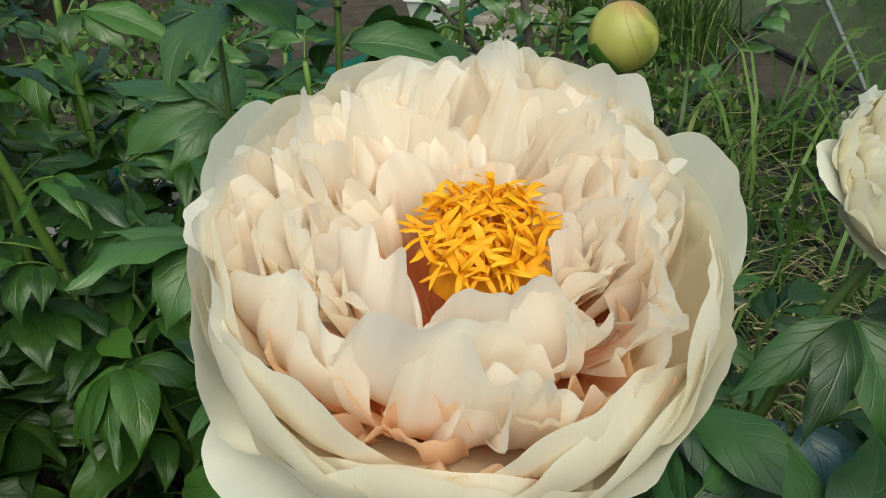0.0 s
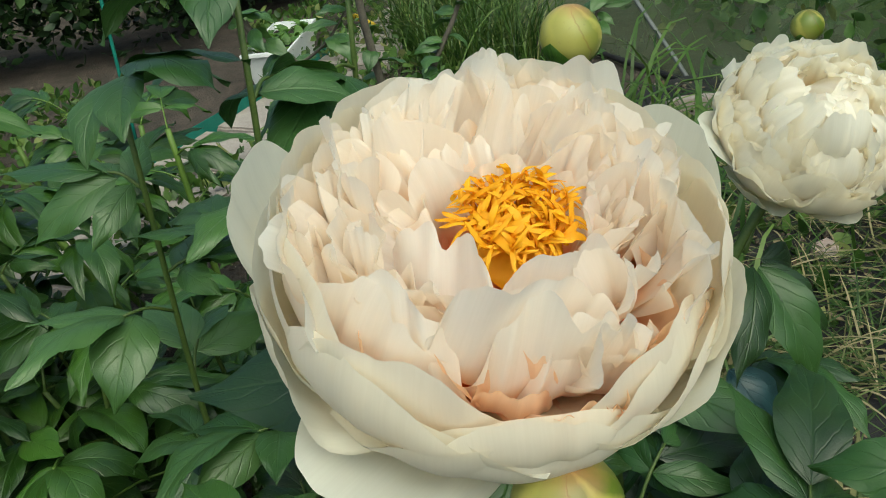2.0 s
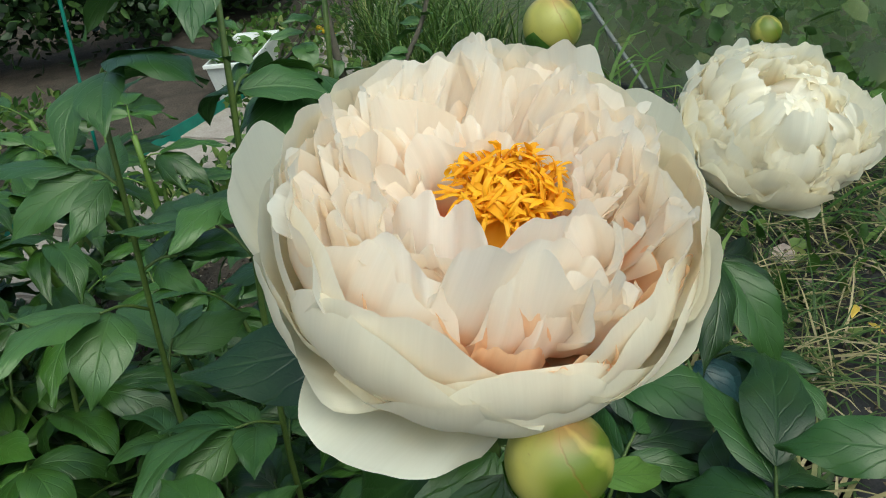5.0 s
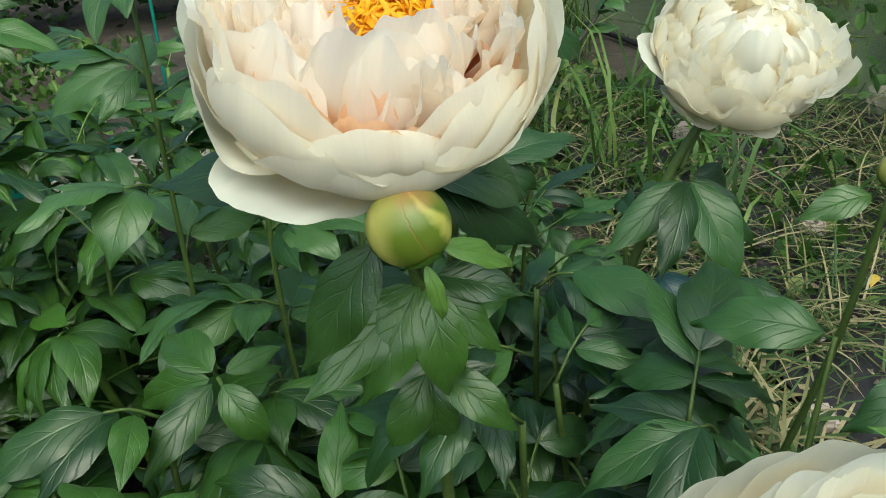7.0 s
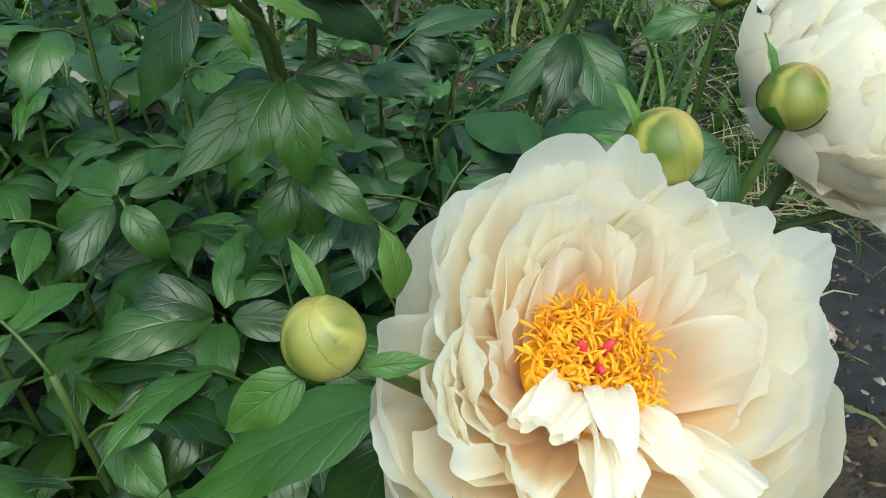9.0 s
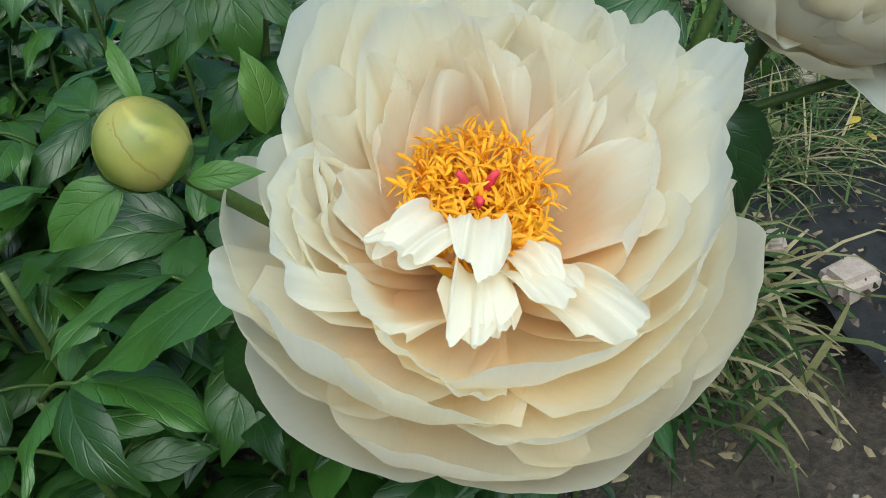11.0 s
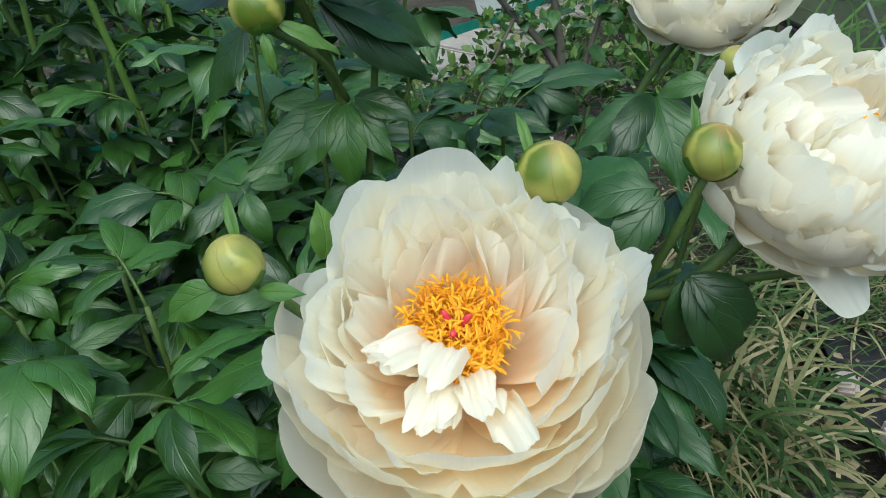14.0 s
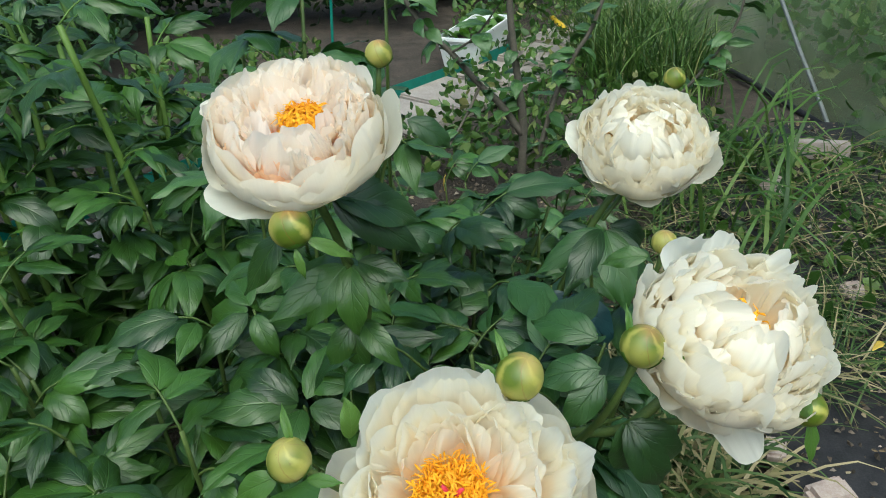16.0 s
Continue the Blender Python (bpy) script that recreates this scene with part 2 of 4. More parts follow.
def bud_material():
    """Green bud with paler yellow flanks and reddish seams."""
    m, n, l, b = material("bud_skin")
    tc = n.new("ShaderNodeTexCoord")
    uv = n.new("ShaderNodeUVMap").outputs[0]
    info = n.new("ShaderNodeObjectInfo")
    shift = n.new("ShaderNodeVectorMath")
    l.new(tc.outputs["Object"], shift.inputs[0])
    l.new(info.outputs["Random"], shift.inputs[1])
    big = noise_tex(n, l, 30.0, 1.0, shift.outputs[0])
    fine = noise_tex(n, l, 600.0, 4.0, shift.outputs[0])
    tone = ramped(n, l, big, (0.40, 0.62), (0.100, 0.145, 0.012), (0.36, 0.34, 0.085))
    sep = n.new("ShaderNodeSeparateXYZ")
    l.new(uv, sep.inputs[0])
    wob = noise_tex(n, l, 4.0, 3.0, uv)
    crack = noise_tex(n, l, 150.0, 5.0, shift.outputs[0], 0.75)
    swirl = maths(n, l, "ADD", maths(n, l, "MULTIPLY", sep.outputs[0], 3.0), maths(n, l, "MULTIPLY_ADD", sep.outputs[1], 0.8, maths(n, l, "MULTIPLY", wob, 0.35)))
    band = ramped(n, l, maths(n, l, "PINGPONG", maths(n, l, "ADD", swirl, 0.11), 0.5), (0.37, 0.47), (0, 0, 0), (1, 1, 1))
    tone = mixed(n, l, "MIX", maths(n, l, "MULTIPLY", band, 0.7), tone, (0.46, 0.42, 0.10))
    tone = mixed(n, l, "MIX", maths(n, l, "MULTIPLY", ramped(n, l, crack, (0.64, 0.70), (0, 0, 0), (1, 1, 1)), 0.45), tone, (0.16, 0.10, 0.03))
    seam = maths(n, l, "SUBTRACT", 1.0, maths(n, l, "MINIMUM", maths(n, l, "MULTIPLY", maths(n, l, "PINGPONG", swirl, 0.5), 40.0), 1.0))
    tone = mixed(n, l, "MIX", maths(n, l, "MULTIPLY", seam, 0.45), tone, (0.20, 0.08, 0.025))
    tone = mixed(n, l, "MIX", maths(n, l, "MULTIPLY", ramped(n, l, fine, (0.62, 0.72), (0, 0, 0), (1, 1, 1)), 0.25), tone, (0.20, 0.16, 0.05))
    blush = maths(n, l, "MULTIPLY", ramped(n, l, maths(n, l, "MULTIPLY_ADD", wob, 0.3, maths(n, l, "ADD", sep.outputs[1], -0.15)), (0.74, 0.95), (0, 0, 0), (1, 1, 1)), maths(n, l, "MULTIPLY", info.outputs["Random"], 0.55))
    tone = mixed(n, l, "MIX", blush, tone, (0.50, 0.20, 0.11))
    l.new(tone, b.inputs["Base Color"])
    b.inputs["Roughness"].default_value = 0.36
    b.inputs["Subsurface Weight"].default_value = 0.1
    b.inputs["Subsurface Radius"].default_value = (0.004, 0.004, 0.001)
    bumped(n, l, b, maths(n, l, "MULTIPLY_ADD", fine, 0.15, maths(n, l, "MULTIPLY", seam, -0.4)), 0.35, 0.0006)
    return m


GOLD, BUD = stamen_material(), bud_material()
PISTIL = plain_material("pistil_red", (0.55, 0.02, 0.05), (0.72, 0.06, 0.10), 200, 0.5, 0.2, 0.0005)


# ---- mesh helpers ----
def mesh_of(name, verts, faces, mat, uvs=None, smooth=True):
    me = bpy.data.meshes.new(name)
    me.from_pydata(verts, [], faces)
    if uvs is not None:
        layer = me.uv_layers.new(name="UVMap")
        idx = np.zeros(len(me.loops), dtype=np.int32)
        me.loops.foreach_get("vertex_index", idx)
        layer.data.foreach_set("uv", np.asarray(uvs, dtype=np.float32)[idx].ravel())
    me.materials.append(mat)
    if smooth:
        me.polygons.foreach_set("use_smooth", np.ones(len(me.polygons), dtype=bool))
    me.update()
    return me


def grid_faces(nv, nu, off=0):
    return [(off + a * nu + b, off + a * nu + b + 1, off + (a + 1) * nu + b + 1, off + (a + 1) * nu + b) for a in range(nv - 1) for b in range(nu - 1)]


def part(name, me, parent, label="", m=None):
    """One mesh object under a thing or under a part; me may be a bmesh."""
    ob = new(name, me)
    ob.parent = parent
    if m is not None:
        ob.matrix_basis = m
    if label:
        tagged(ob, label)
    return ob


def thing(name, label, category, group="", at=(0, 0, 0), kind=""):
    ob = new(name)
    ob.empty_display_size = 0.02
    ob.location = at
    return tagged(ob, label, category, group, kind)


def bezier(points, n=12):
    """A smooth line through the points."""
    p = [Vector(q) for q in points]
    p = [2 * p[0] - p[1], *p, 2 * p[-1] - p[-2]]
    out = []
    for i in range(1, len(p) - 2):
        a, b, c, d = p[i - 1 : i + 3]
        for k in range(n):
            t = k / n
            out.append(0.5 * (2 * b + (c - a) * t + (2 * a - 5 * b + 4 * c - d) * t * t + (3 * b - a - 3 * c + d) * t ** 3))
    out.append(p[-2])
    return out


def tube(name, points, r0, r1, mat, n=6, sides=8, rough=0.0, seed=0):
    """A tapering stem through the points."""
    line = bezier(points, n)
    rng = random.Random(seed)
    verts, faces, uvs = [], [], []
    side = Vector((1, 0.13, 0.07))
    for i, q in enumerate(line):
        t = i / (len(line) - 1)
        ahead = (line[min(i + 1, len(line) - 1)] - line[max(i - 1, 0)]).normalized()
        side = (side - ahead * side.dot(ahead)).normalized()
        up = ahead.cross(side)
        r = r0 + (r1 - r0) * t
        for k in range(sides):
            a = 2 * math.pi * k / sides
            rr = r * (1 + rough * rng.uniform(-1, 1))
            verts.append(q + (side * math.cos(a) + up * math.sin(a)) * rr)
            uvs.append((k / sides, t))
    m = len(line)
    for i in range(m - 1):
        for k in range(sides):
            faces.append((i * sides + k, i * sides + (k + 1) % sides, (i + 1) * sides + (k + 1) % sides, (i + 1) * sides + k))
    faces.append(tuple(range(sides))[::-1])
    faces.append(tuple((m - 1) * sides + k for k in range(sides)))
    return mesh_of(name, verts, faces, mat, uvs)


def frame_to(direction, up=(0, 0, 1)):
    """A turn whose y runs along direction and whose z stays near up."""
    y = Vector(direction).normalized()
    x = y.cross(Vector(up))
    if x.length < 1e-4:
        x = Vector((1, 0, 0))
    x.normalize()
    return Matrix((x, y, x.cross(y))).transposed()


# ---- leaves ----
def leaf_mesh(name, mat, ratio=0.36, bend=0.5, fold=0.35, wave=0.02, seed=0, tip=1.5, nu=9, nv=15, droop=0.0, wide_at=0.42):
    """A blade one long from the origin along y, its upper side to z; bend: how far it arches down."""
    rng = random.Random(seed)
    ph = [rng.uniform(0, 6.28) for _ in range(6)]
    verts, uvs = [], []
    y = z = 0.0
    for i in range(nv):
        s = i / (nv - 1)
        a = droop + 0.25 * bend - bend * s * 1.5
        if i:
            y += math.cos(a) / (nv - 1)
            z += math.sin(a) / (nv - 1)
        k = math.log(0.5) / math.log(wide_at)
        w = ratio * 0.5 * max(math.sin(math.pi * s ** k), 0.0) ** (0.8 if s < wide_at else 1.0 / tip + 0.55) + 0.004
        twist = 0.25 * math.sin(ph[4]) * s
        for j in range(nu):
            u = -1 + 2 * j / (nu - 1)
            x = u * w
            lift = abs(u) * w * math.tan(fold) * (1 - 0.35 * s)
            lift -= (abs(u) ** 2) * w * 0.35
            lift += wave * s ** 0.5 * (math.sin(5.2 * s * 3 + ph[0] + (2 if u > 0 else 0)) * u * u + 0.4 * math.sin(11 * s + ph[1]) * abs(u) ** 3)
            x2 = x * math.cos(twist) - lift * math.sin(twist)
            lift = lift * math.cos(twist) + x * math.sin(twist)
            verts.append((x2 + 0.05 * math.sin(ph[2]) * s * s, y - lift * math.sin(a), z + lift * math.cos(a)))
            uvs.append((0.5 + u * 0.5, s))
    return mesh_of(name, verts, grid_faces(nv, nu), mat, uvs)


def leaf_set(name, mat, ratio, **more):
    spec = [(0.25, 0.30), (0.55, 0.42), (0.85, 0.25), (1.15, 0.38), (0.45, 0.55), (0.7, 0.15), (1.0, 0.5)]
    return [leaf_mesh(name, mat, ratio * (0.88 + 0.06 * i % 0.3), b, f, 0.022 + 0.006 * (i % 3), 11 * i + 3, **more) for i, (b, f) in enumerate(spec)]


LEAVES = leaf_set("leaflet", LEAF, 0.40)
LEAVES_DEEP = leaf_set("leaflet_deep", LEAF_DEEP, 0.39)
LEAVES_TEAL = leaf_set("leaflet_teal", LEAF_TEAL, 0.40)
LEAVES_YOUNG = leaf_set("leaflet_young", LEAF_YOUNG, 0.36)
LEAVES_NARROW = leaf_set("leaflet_narrow", LEAF, 0.33)
LEAVES_APPLE = leaf_set("apple_leaf", LEAF_APPLE, 0.48)


def leaf_pose(base, tip, up=(0, 0, 1), roll=0.0, width=1.0):
    """Lays a one-long blade from base to tip."""
    d = Vector(tip) - Vector(base)
    size = d.length
    turn = frame_to(d, up) @ Matrix.Rotation(radians(roll), 3, "Y")
    return Matrix.Translation(base) @ (turn @ Matrix.Diagonal((size * width, size, size))).to_4x4()


def shoot(name, label, base, top, rng, leaves=5, size=0.105, blades=LEAVES, stem=STEM, low=0.35, thick=0.0035, spread=1.0, crown=True, group="peony shoots"):
    """A leafy shoot: stem, and compound leaves of a stalk with its leaflets."""
    ob = thing(name, label, "plant", group, base)
    b, t = Vector(base), Vector(top)
    mid = b.lerp(t, 0.5) + Vector((rng.uniform(-0.03, 0.03), rng.uniform(-0.03, 0.03), 0))
    part("stem", tube("stem", [Vector(), mid - b, t - b], thick * 1.25, thick * 0.8, stem, 5, 7), ob)
    line = bezier([Vector(), mid - b, t - b], 10)
    turn = rng.uniform(0, 6.28)
    for k in range(leaves):
        f = low + (1 - low) * (k / max(leaves - 1, 1)) if leaves > 1 else 1.0
        at = line[min(int(f * (len(line) - 1)), len(line) - 1)]
        turn += 2.4 + rng.uniform(-0.4, 0.4)
        rise = rng.uniform(0.15, 0.75) if f < 0.95 else rng.uniform(0.5, 1.0)
        reach = size * rng.uniform(0.35, 0.75) * spread
        way = Vector((math.cos(turn) * math.cos(rise), math.sin(turn) * math.cos(rise), math.sin(rise)))
        end = at + way * reach
        leaf = part("leaf", tube("leaf_stalk", [at, at.lerp(end, 0.5) + Vector((0, 0, 0.006)), end], 0.0018, 0.0013, stem, 3, 5), ob)
        flat = Vector((way.x, way.y, 0)).normalized()
        across = Vector((-flat.y, flat.x, 0))
        n = rng.choice((3, 3, 5, 5)) if f < 0.95 else 5
        for q in range(n):
            a = (q - (n - 1) / 2) * (0.62 if n == 5 else 0.8) + rng.uniform(-0.18, 0.18)
            length = size * (1.05 - 0.16 * abs(q - (n - 1) / 2)) * rng.uniform(0.85, 1.15)
            d = flat * math.cos(a) + across * math.sin(a) + Vector((0, 0, rng.uniform(-0.25, 0.45)))
            d.normalize()
            start = end - way * (0.012 * abs(q - (n - 1) / 2))
            part("leaflet", rng.choice(blades), leaf, "", leaf_pose(start, start + d * length, Vector((0, 0, 1)) - 0.4 * flat, rng.uniform(-28, 28), rng.uniform(0.85, 1.15)))
    return ob


def cluster(label, node, tips, blades=LEAVES, stem_to=None, width=1.0, group="peony leaves", start=0.008):
    """A compound leaf: leaflets from one node to given tips; stem_to: where its stalk comes from."""
    ob = thing("peony_leaf", label, "leaf", group, node)
    nd = Vector(node)
    if stem_to is not None:
        s = Vector(stem_to) - nd
        part("leaf_stalk", tube("leaf_stalk", [s, s * 0.5 + Vector((0, 0, 0.008)), Vector()], 0.0024, 0.0016, STEM, 5, 6), ob)
    for k, (x, y, z, roll) in enumerate(tips):
        d = Vector((x, y, z)) - nd
        part("leaflet", blades[(k * 3 + len(tips)) % 7], ob, "", leaf_pose(d.normalized() * start, d, (0.0, -0.45, 1.0), roll, width))
    return ob


# ---- flowers ----
def spine_to(rt, zt, phi0, phi1, r0, z0, pull=0.5):
    """A curve in the plane of radius and height, from the base at angle phi0 to the tip at angle phi1."""
    a, d = np.array([r0, z0]), np.array([rt, zt])
    k = pull * np.linalg.norm(d - a)
    b = a + k * np.array([math.cos(radians(phi0)), math.sin(radians(phi0))])
    c = d - k * np.array([math.cos(radians(phi1)), math.sin(radians(phi1))])
    t = np.linspace(0, 1, 50)[:, None]
    p = (1 - t) ** 3 * a + 3 * t * (1 - t) ** 2 * b + 3 * t * t * (1 - t) * c + t ** 3 * d
    step = np.linalg.norm(np.diff(p, axis=0), axis=1)
    out = p[-1] + np.outer(np.array([0.06, 0.12]) * step.sum(), [math.cos(radians(phi1)), math.sin(radians(phi1))])
    p = np.vstack([p, out])
    g = np.gradient(p, axis=0)
    arc = np.concatenate([[0], np.cumsum(np.linalg.norm(np.diff(p, axis=0), axis=1))])
    return p[:, 0], p[:, 1], np.unwrap(np.arctan2(g[:, 1], g[:, 0])), arc, step.sum()


def scallop(x):
    """Rounded lobes with sharp notches between them, about zero."""
    return np.abs(np.sin(x)) ** 0.7 - 0.72


def petal_mesh(mat, rng, az, rt, zt, W, phi0, phi1, r0=0.006, z0=0.004, cup=0.06, ruffle=0.004, tooth=0.04, claw=0.45, skew=0.0, nu=31, nv=20, round_=0.20, notch=0.0, pull=0.5, swirl=0.0, curl=0.0):
    """One petal in the flower's frame (z along the axis), from its claw to a tip at radius rt and height zt in the direction az.
    cup: its radius across; ruffle: waves of the edge in metres; tooth: how ragged the tip is; curl: how far its edge rolls in (or, negative, out)."""
    ph = [rng.uniform(0, 6.28) for _ in range(16)]
    sr, sz, angs, arc, L = spine_to(rt, zt, phi0, phi1, r0, z0, pull)
    us = np.linspace(-1, 1, nu)
    if tooth < 0.019:
        rag = tooth * (1.1 * np.sin(2.4 * us + ph[0]) + 0.6 * np.sin(5.3 * us + ph[1]) + 0.35 * scallop(4.1 * us + ph[2]))
    else:
        rag = tooth * (0.8 * np.sin(2.1 * us + ph[0]) + 1.3 * scallop(1.9 * us + ph[1]) + 1.1 * scallop(4.3 * us + ph[2]) + 0.6 * scallop(8.5 * us + ph[8]))
    reach = L * (1 - round_ * np.abs(us) ** 3.0 + rag - notch * np.exp(-((us - 0.3 * math.sin(ph[10])) * 6) ** 2))
    reach = np.minimum(reach, L * 1.11)
    ca, sa = math.cos(radians(az)), math.sin(radians(az))
    v = np.linspace(0, 1, nv)[:, None]
    u = us[None, :] * np.ones_like(v)
    grow = np.minimum(v / 0.70, 1.0)
    w = 0.5 * W * (claw + (1 - claw) * np.sin(grow * math.pi / 2) ** 1.2)
    w = w * (1 + min(tooth, 0.03) * 0.9 * v * (scallop(6.0 * v + ph[11] + np.sign(u)) + 0.6 * np.sin(11 * v + ph[12] + 2 * np.sign(u))))
    q = v * reach[None, :]
    r, z, a = np.interp(q, arc, sr), np.interp(q, arc, sz), np.interp(q, arc, angs)
    side = w * u
    x = cup * np.sin(side / cup)
    d = cup * (1 - np.cos(side / cup))
    edge = v * v * (0.25 + 0.75 * np.abs(u) ** 1.5)
    d = d + ruffle * edge * (np.sin(5.5 * u + 4 * v + ph[3]) + 0.5 * np.sin(10 * u - 5 * v + ph[4]) + 0.25 * np.sin(18 * u + ph[9]))
    d = d + ruffle * 0.8 * v * np.sin(2.6 * u + ph[5]) * np.sin(4 * v + ph[6]) - ruffle * 0.5 * v ** 4 * (1 + math.sin(ph[7]))
    d = d + 0.13 * ruffle * np.sqrt(v) * (np.sin(13 * u + 3 * v + ph[13]) + 0.7 * np.sin(23 * u - 4 * v + ph[14]) * v)
    d = d + curl * L * np.maximum(0.0, (v - 0.62) / 0.38) ** 2 * (0.7 + 0.3 * np.sin(2.2 * u + ph[15]))
    x = x + skew * v * v * L
    d = d + swirl * u * v * w
    r2, z2 = r - d * np.sin(a), z + d * np.cos(a)
    verts = np.stack([r2 * ca - x * sa, r2 * sa + x * ca, z2], -1).reshape(-1, 3)
    uvs = np.stack([0.5 + 0.5 * u, v * np.ones_like(u)], -1).reshape(-1, 2)
    return mesh_of("petal", verts.tolist(), grid_faces(nv, nu), mat, uvs)


def stamen_mesh(seed, slim=1.0, curly=1.0):
    """A narrow curled golden ribbon, one unit long, with a rolled anther end."""
    rng = random.Random(seed)
    a0, curl, tw = rng.uniform(-0.2, 0.2), curly * rng.uniform(0.8, 2.4) * rng.choice((-1, 1)), rng.uniform(-1.6, 1.6)
    bend2 = curly * rng.uniform(-1.5, 1.5)
    verts, uvs = [], []
    y = z = x0 = 0.0
    nv, nu = 12, 5
    for i in range(nv):
        s = i / (nv - 1)
        a, b = a0 + curl * s * s, bend2 * s * s * s
        if i:
            y += math.sin(a) / (nv - 1)
            z += math.cos(a) * math.cos(b) / (nv - 1)
            x0 += math.sin(b) / (nv - 1)
        w = slim * (0.042 + 0.062 * math.exp(-((s - 0.75) / 0.22) ** 2))
        if i == nv - 1:
            w *= 0.4
        for j in range(nu):
            u = -1 + 2 * j / (nu - 1)
            off = 0.8 * w * u * u
            c, d = math.cos(tw * s), math.sin(tw * s)
            verts.append((x0 + w * u * c - off * d, y + w * u * d + off * c, z))
            uvs.append((0.5 + 0.5 * u, s))
    return mesh_of("stamen", verts, grid_faces(nv, nu), GOLD, uvs)


STAMENS = [stamen_mesh(i) for i in range(11)]
FINE = [stamen_mesh(80 + i, 0.52, 1.3) for i in range(13)]
CURLS = [stamen_mesh(40 + i, 0.85, 1.5) for i in range(13)]


def flower_frame(base, axis):
    z = Vector(axis).normalized()
    x = Vector((1, 0, 0))
    x = (x - z * x.dot(z)).normalized()
    return Matrix.Translation(base) @ Matrix((x, z.cross(x), z)).transposed().to_4x4()


def peony(label, base, axis, rings, single=(), stamens=90, core=(0.020, 0.045, 0.030), at=(0, 0), curls=None, pistil=False, seed=1, scale=1.0, sag=0.0, spread=0.0):
    """rings: (count, first azimuth, tip radius, tip height, width, angle at claw, angle at tip, claw radius, claw height, cup, ruffle,
    tooth, looseness, azimuths left out, material). spread: degrees by which the petals behind lean further out. sag: how much lower the outer rims are in front.
    single: (material, ruffle, tooth, cup, pull, petals of azimuth, radius, height, width, two angles)."""
    rng = random.Random(seed)
    ob = thing("peony_flower", label, "flower", "open peony flowers")
    ob.matrix_basis = flower_frame(base, axis) @ Matrix.Diagonal((scale, scale, scale, 1))
    for count, az0, rt, zt, W, p0, p1, r0, z0, cup, ruffle, tooth, loose, gap, mat in rings:
        inner = tooth > 0.019
        for k in range(count):
            az = (az0 + 360 * k / count + rng.uniform(-1, 1) * loose * 150 / count) % 360
            v = [rng.uniform(-1, 1) * loose for _ in range(8)]
            if gap and (gap[0] < az < gap[1] if gap[0] < gap[1] else az > gap[0] or az < gap[1]):
                continue
            low = 1 - sag * max(0.0, math.cos(radians(az - 268))) ** 2 * (r0 < 0.007)
            me = petal_mesh(mat, rng, az, rt * (1 + 0.5 * v[0]), zt * low * (1 + 0.3 * v[1]), W * (1 + 0.6 * v[2]), p0, p1 + 70 * v[3] - spread * max(0.0, math.cos(radians(az - 115))), r0, z0, cup * (1 + 0.8 * v[4]), ruffle,
                            tooth * rng.uniform(0.6, 1.4), skew=0.5 * v[5], round_=0.22 if inner else 0.34, notch=rng.choice((0, 0, 0.06, 0.14)) * inner,
                            swirl=1.3 * v[6] * inner, curl=(0.5 * v[7] - 0.02) * inner)
            part("petal", me, ob)
    for mat, ruffle, tooth, cup, pull, some in single:
        for az, rt, zt, W, p0, p1 in some:
            inner = tooth > 0.019
            part("petal", petal_mesh(mat, rng, az, rt, zt, W, p0, p1, 0.010, 0.008, cup, ruffle, tooth, nu=35, nv=24, pull=pull, round_=0.22 if inner else 0.34, swirl=rng.uniform(-0.35, 0.35) * inner,
                                     curl=rng.uniform(-0.08, 0.04) * inner, skew=rng.uniform(-0.22, 0.22) * inner, notch=rng.choice((0, 0.08)) * inner), ob)
    radius, height, length = core
    for k in range(stamens):
        r = radius * math.sqrt((k + 0.5) / stamens)
        a = k * 2.39996 + rng.uniform(-0.2, 0.2)
        lean = (r / radius) * 0.6 + rng.uniform(-0.25, 0.25)
        size = length * rng.uniform(0.7, 1.15)
        m = (Matrix.Translation((at[0] + r * 0.8 * math.cos(a), at[1] + r * 0.8 * math.sin(a), height - 0.7 * length + 0.2 * length * (r / radius) ** 2)) @ Matrix.Rotation(a, 4, "Z")
             @ Matrix.Rotation(lean, 4, "Y") @ Matrix.Rotation(rng.uniform(0, 6.28), 4, "Z") @ Matrix.Diagonal((size, size, size, 1)))
        part("stamen", (curls or STAMENS)[k % len(curls or STAMENS)], ob, "", m)
    if stamens > 50:
        verts = [(at[0] + radius * 0.92 * math.sin(a) * math.cos(b), at[1] + radius * 0.92 * math.sin(a) * math.sin(b), height - 1.45 * length + 0.45 * length * math.cos(a) + 0.0012 * math.sin(9 * b + 7 * a))
                 for a in np.linspace(0, math.pi / 2, 9) for b in np.linspace(0, 2 * math.pi, 33)]
        part("stamen_cushion", mesh_of("stamen_cushion", verts, grid_faces(9, 33), GOLD, [(0.5, 0.6)] * len(verts)), ob, "dense golden cushion under the stamens")
    if pistil:
        for k in range(3):
            a = k * 2.1 + 0.4
            r = 0.004
            cx, cy = at
            me = tube("pistil", [(cx + r * math.cos(a), cy + r * math.sin(a), height - 0.012), (cx + r * 1.6 * math.cos(a), cy + r * 1.6 * math.sin(a), height + 0.002),
                                 (cx + r * 2.3 * math.cos(a), cy + r * 2.3 * math.sin(a), height + 0.005)], 0.0026, 0.0012, PISTIL, 4, 7)
            part("pistil", me, ob, "crimson pistil")
    return ob


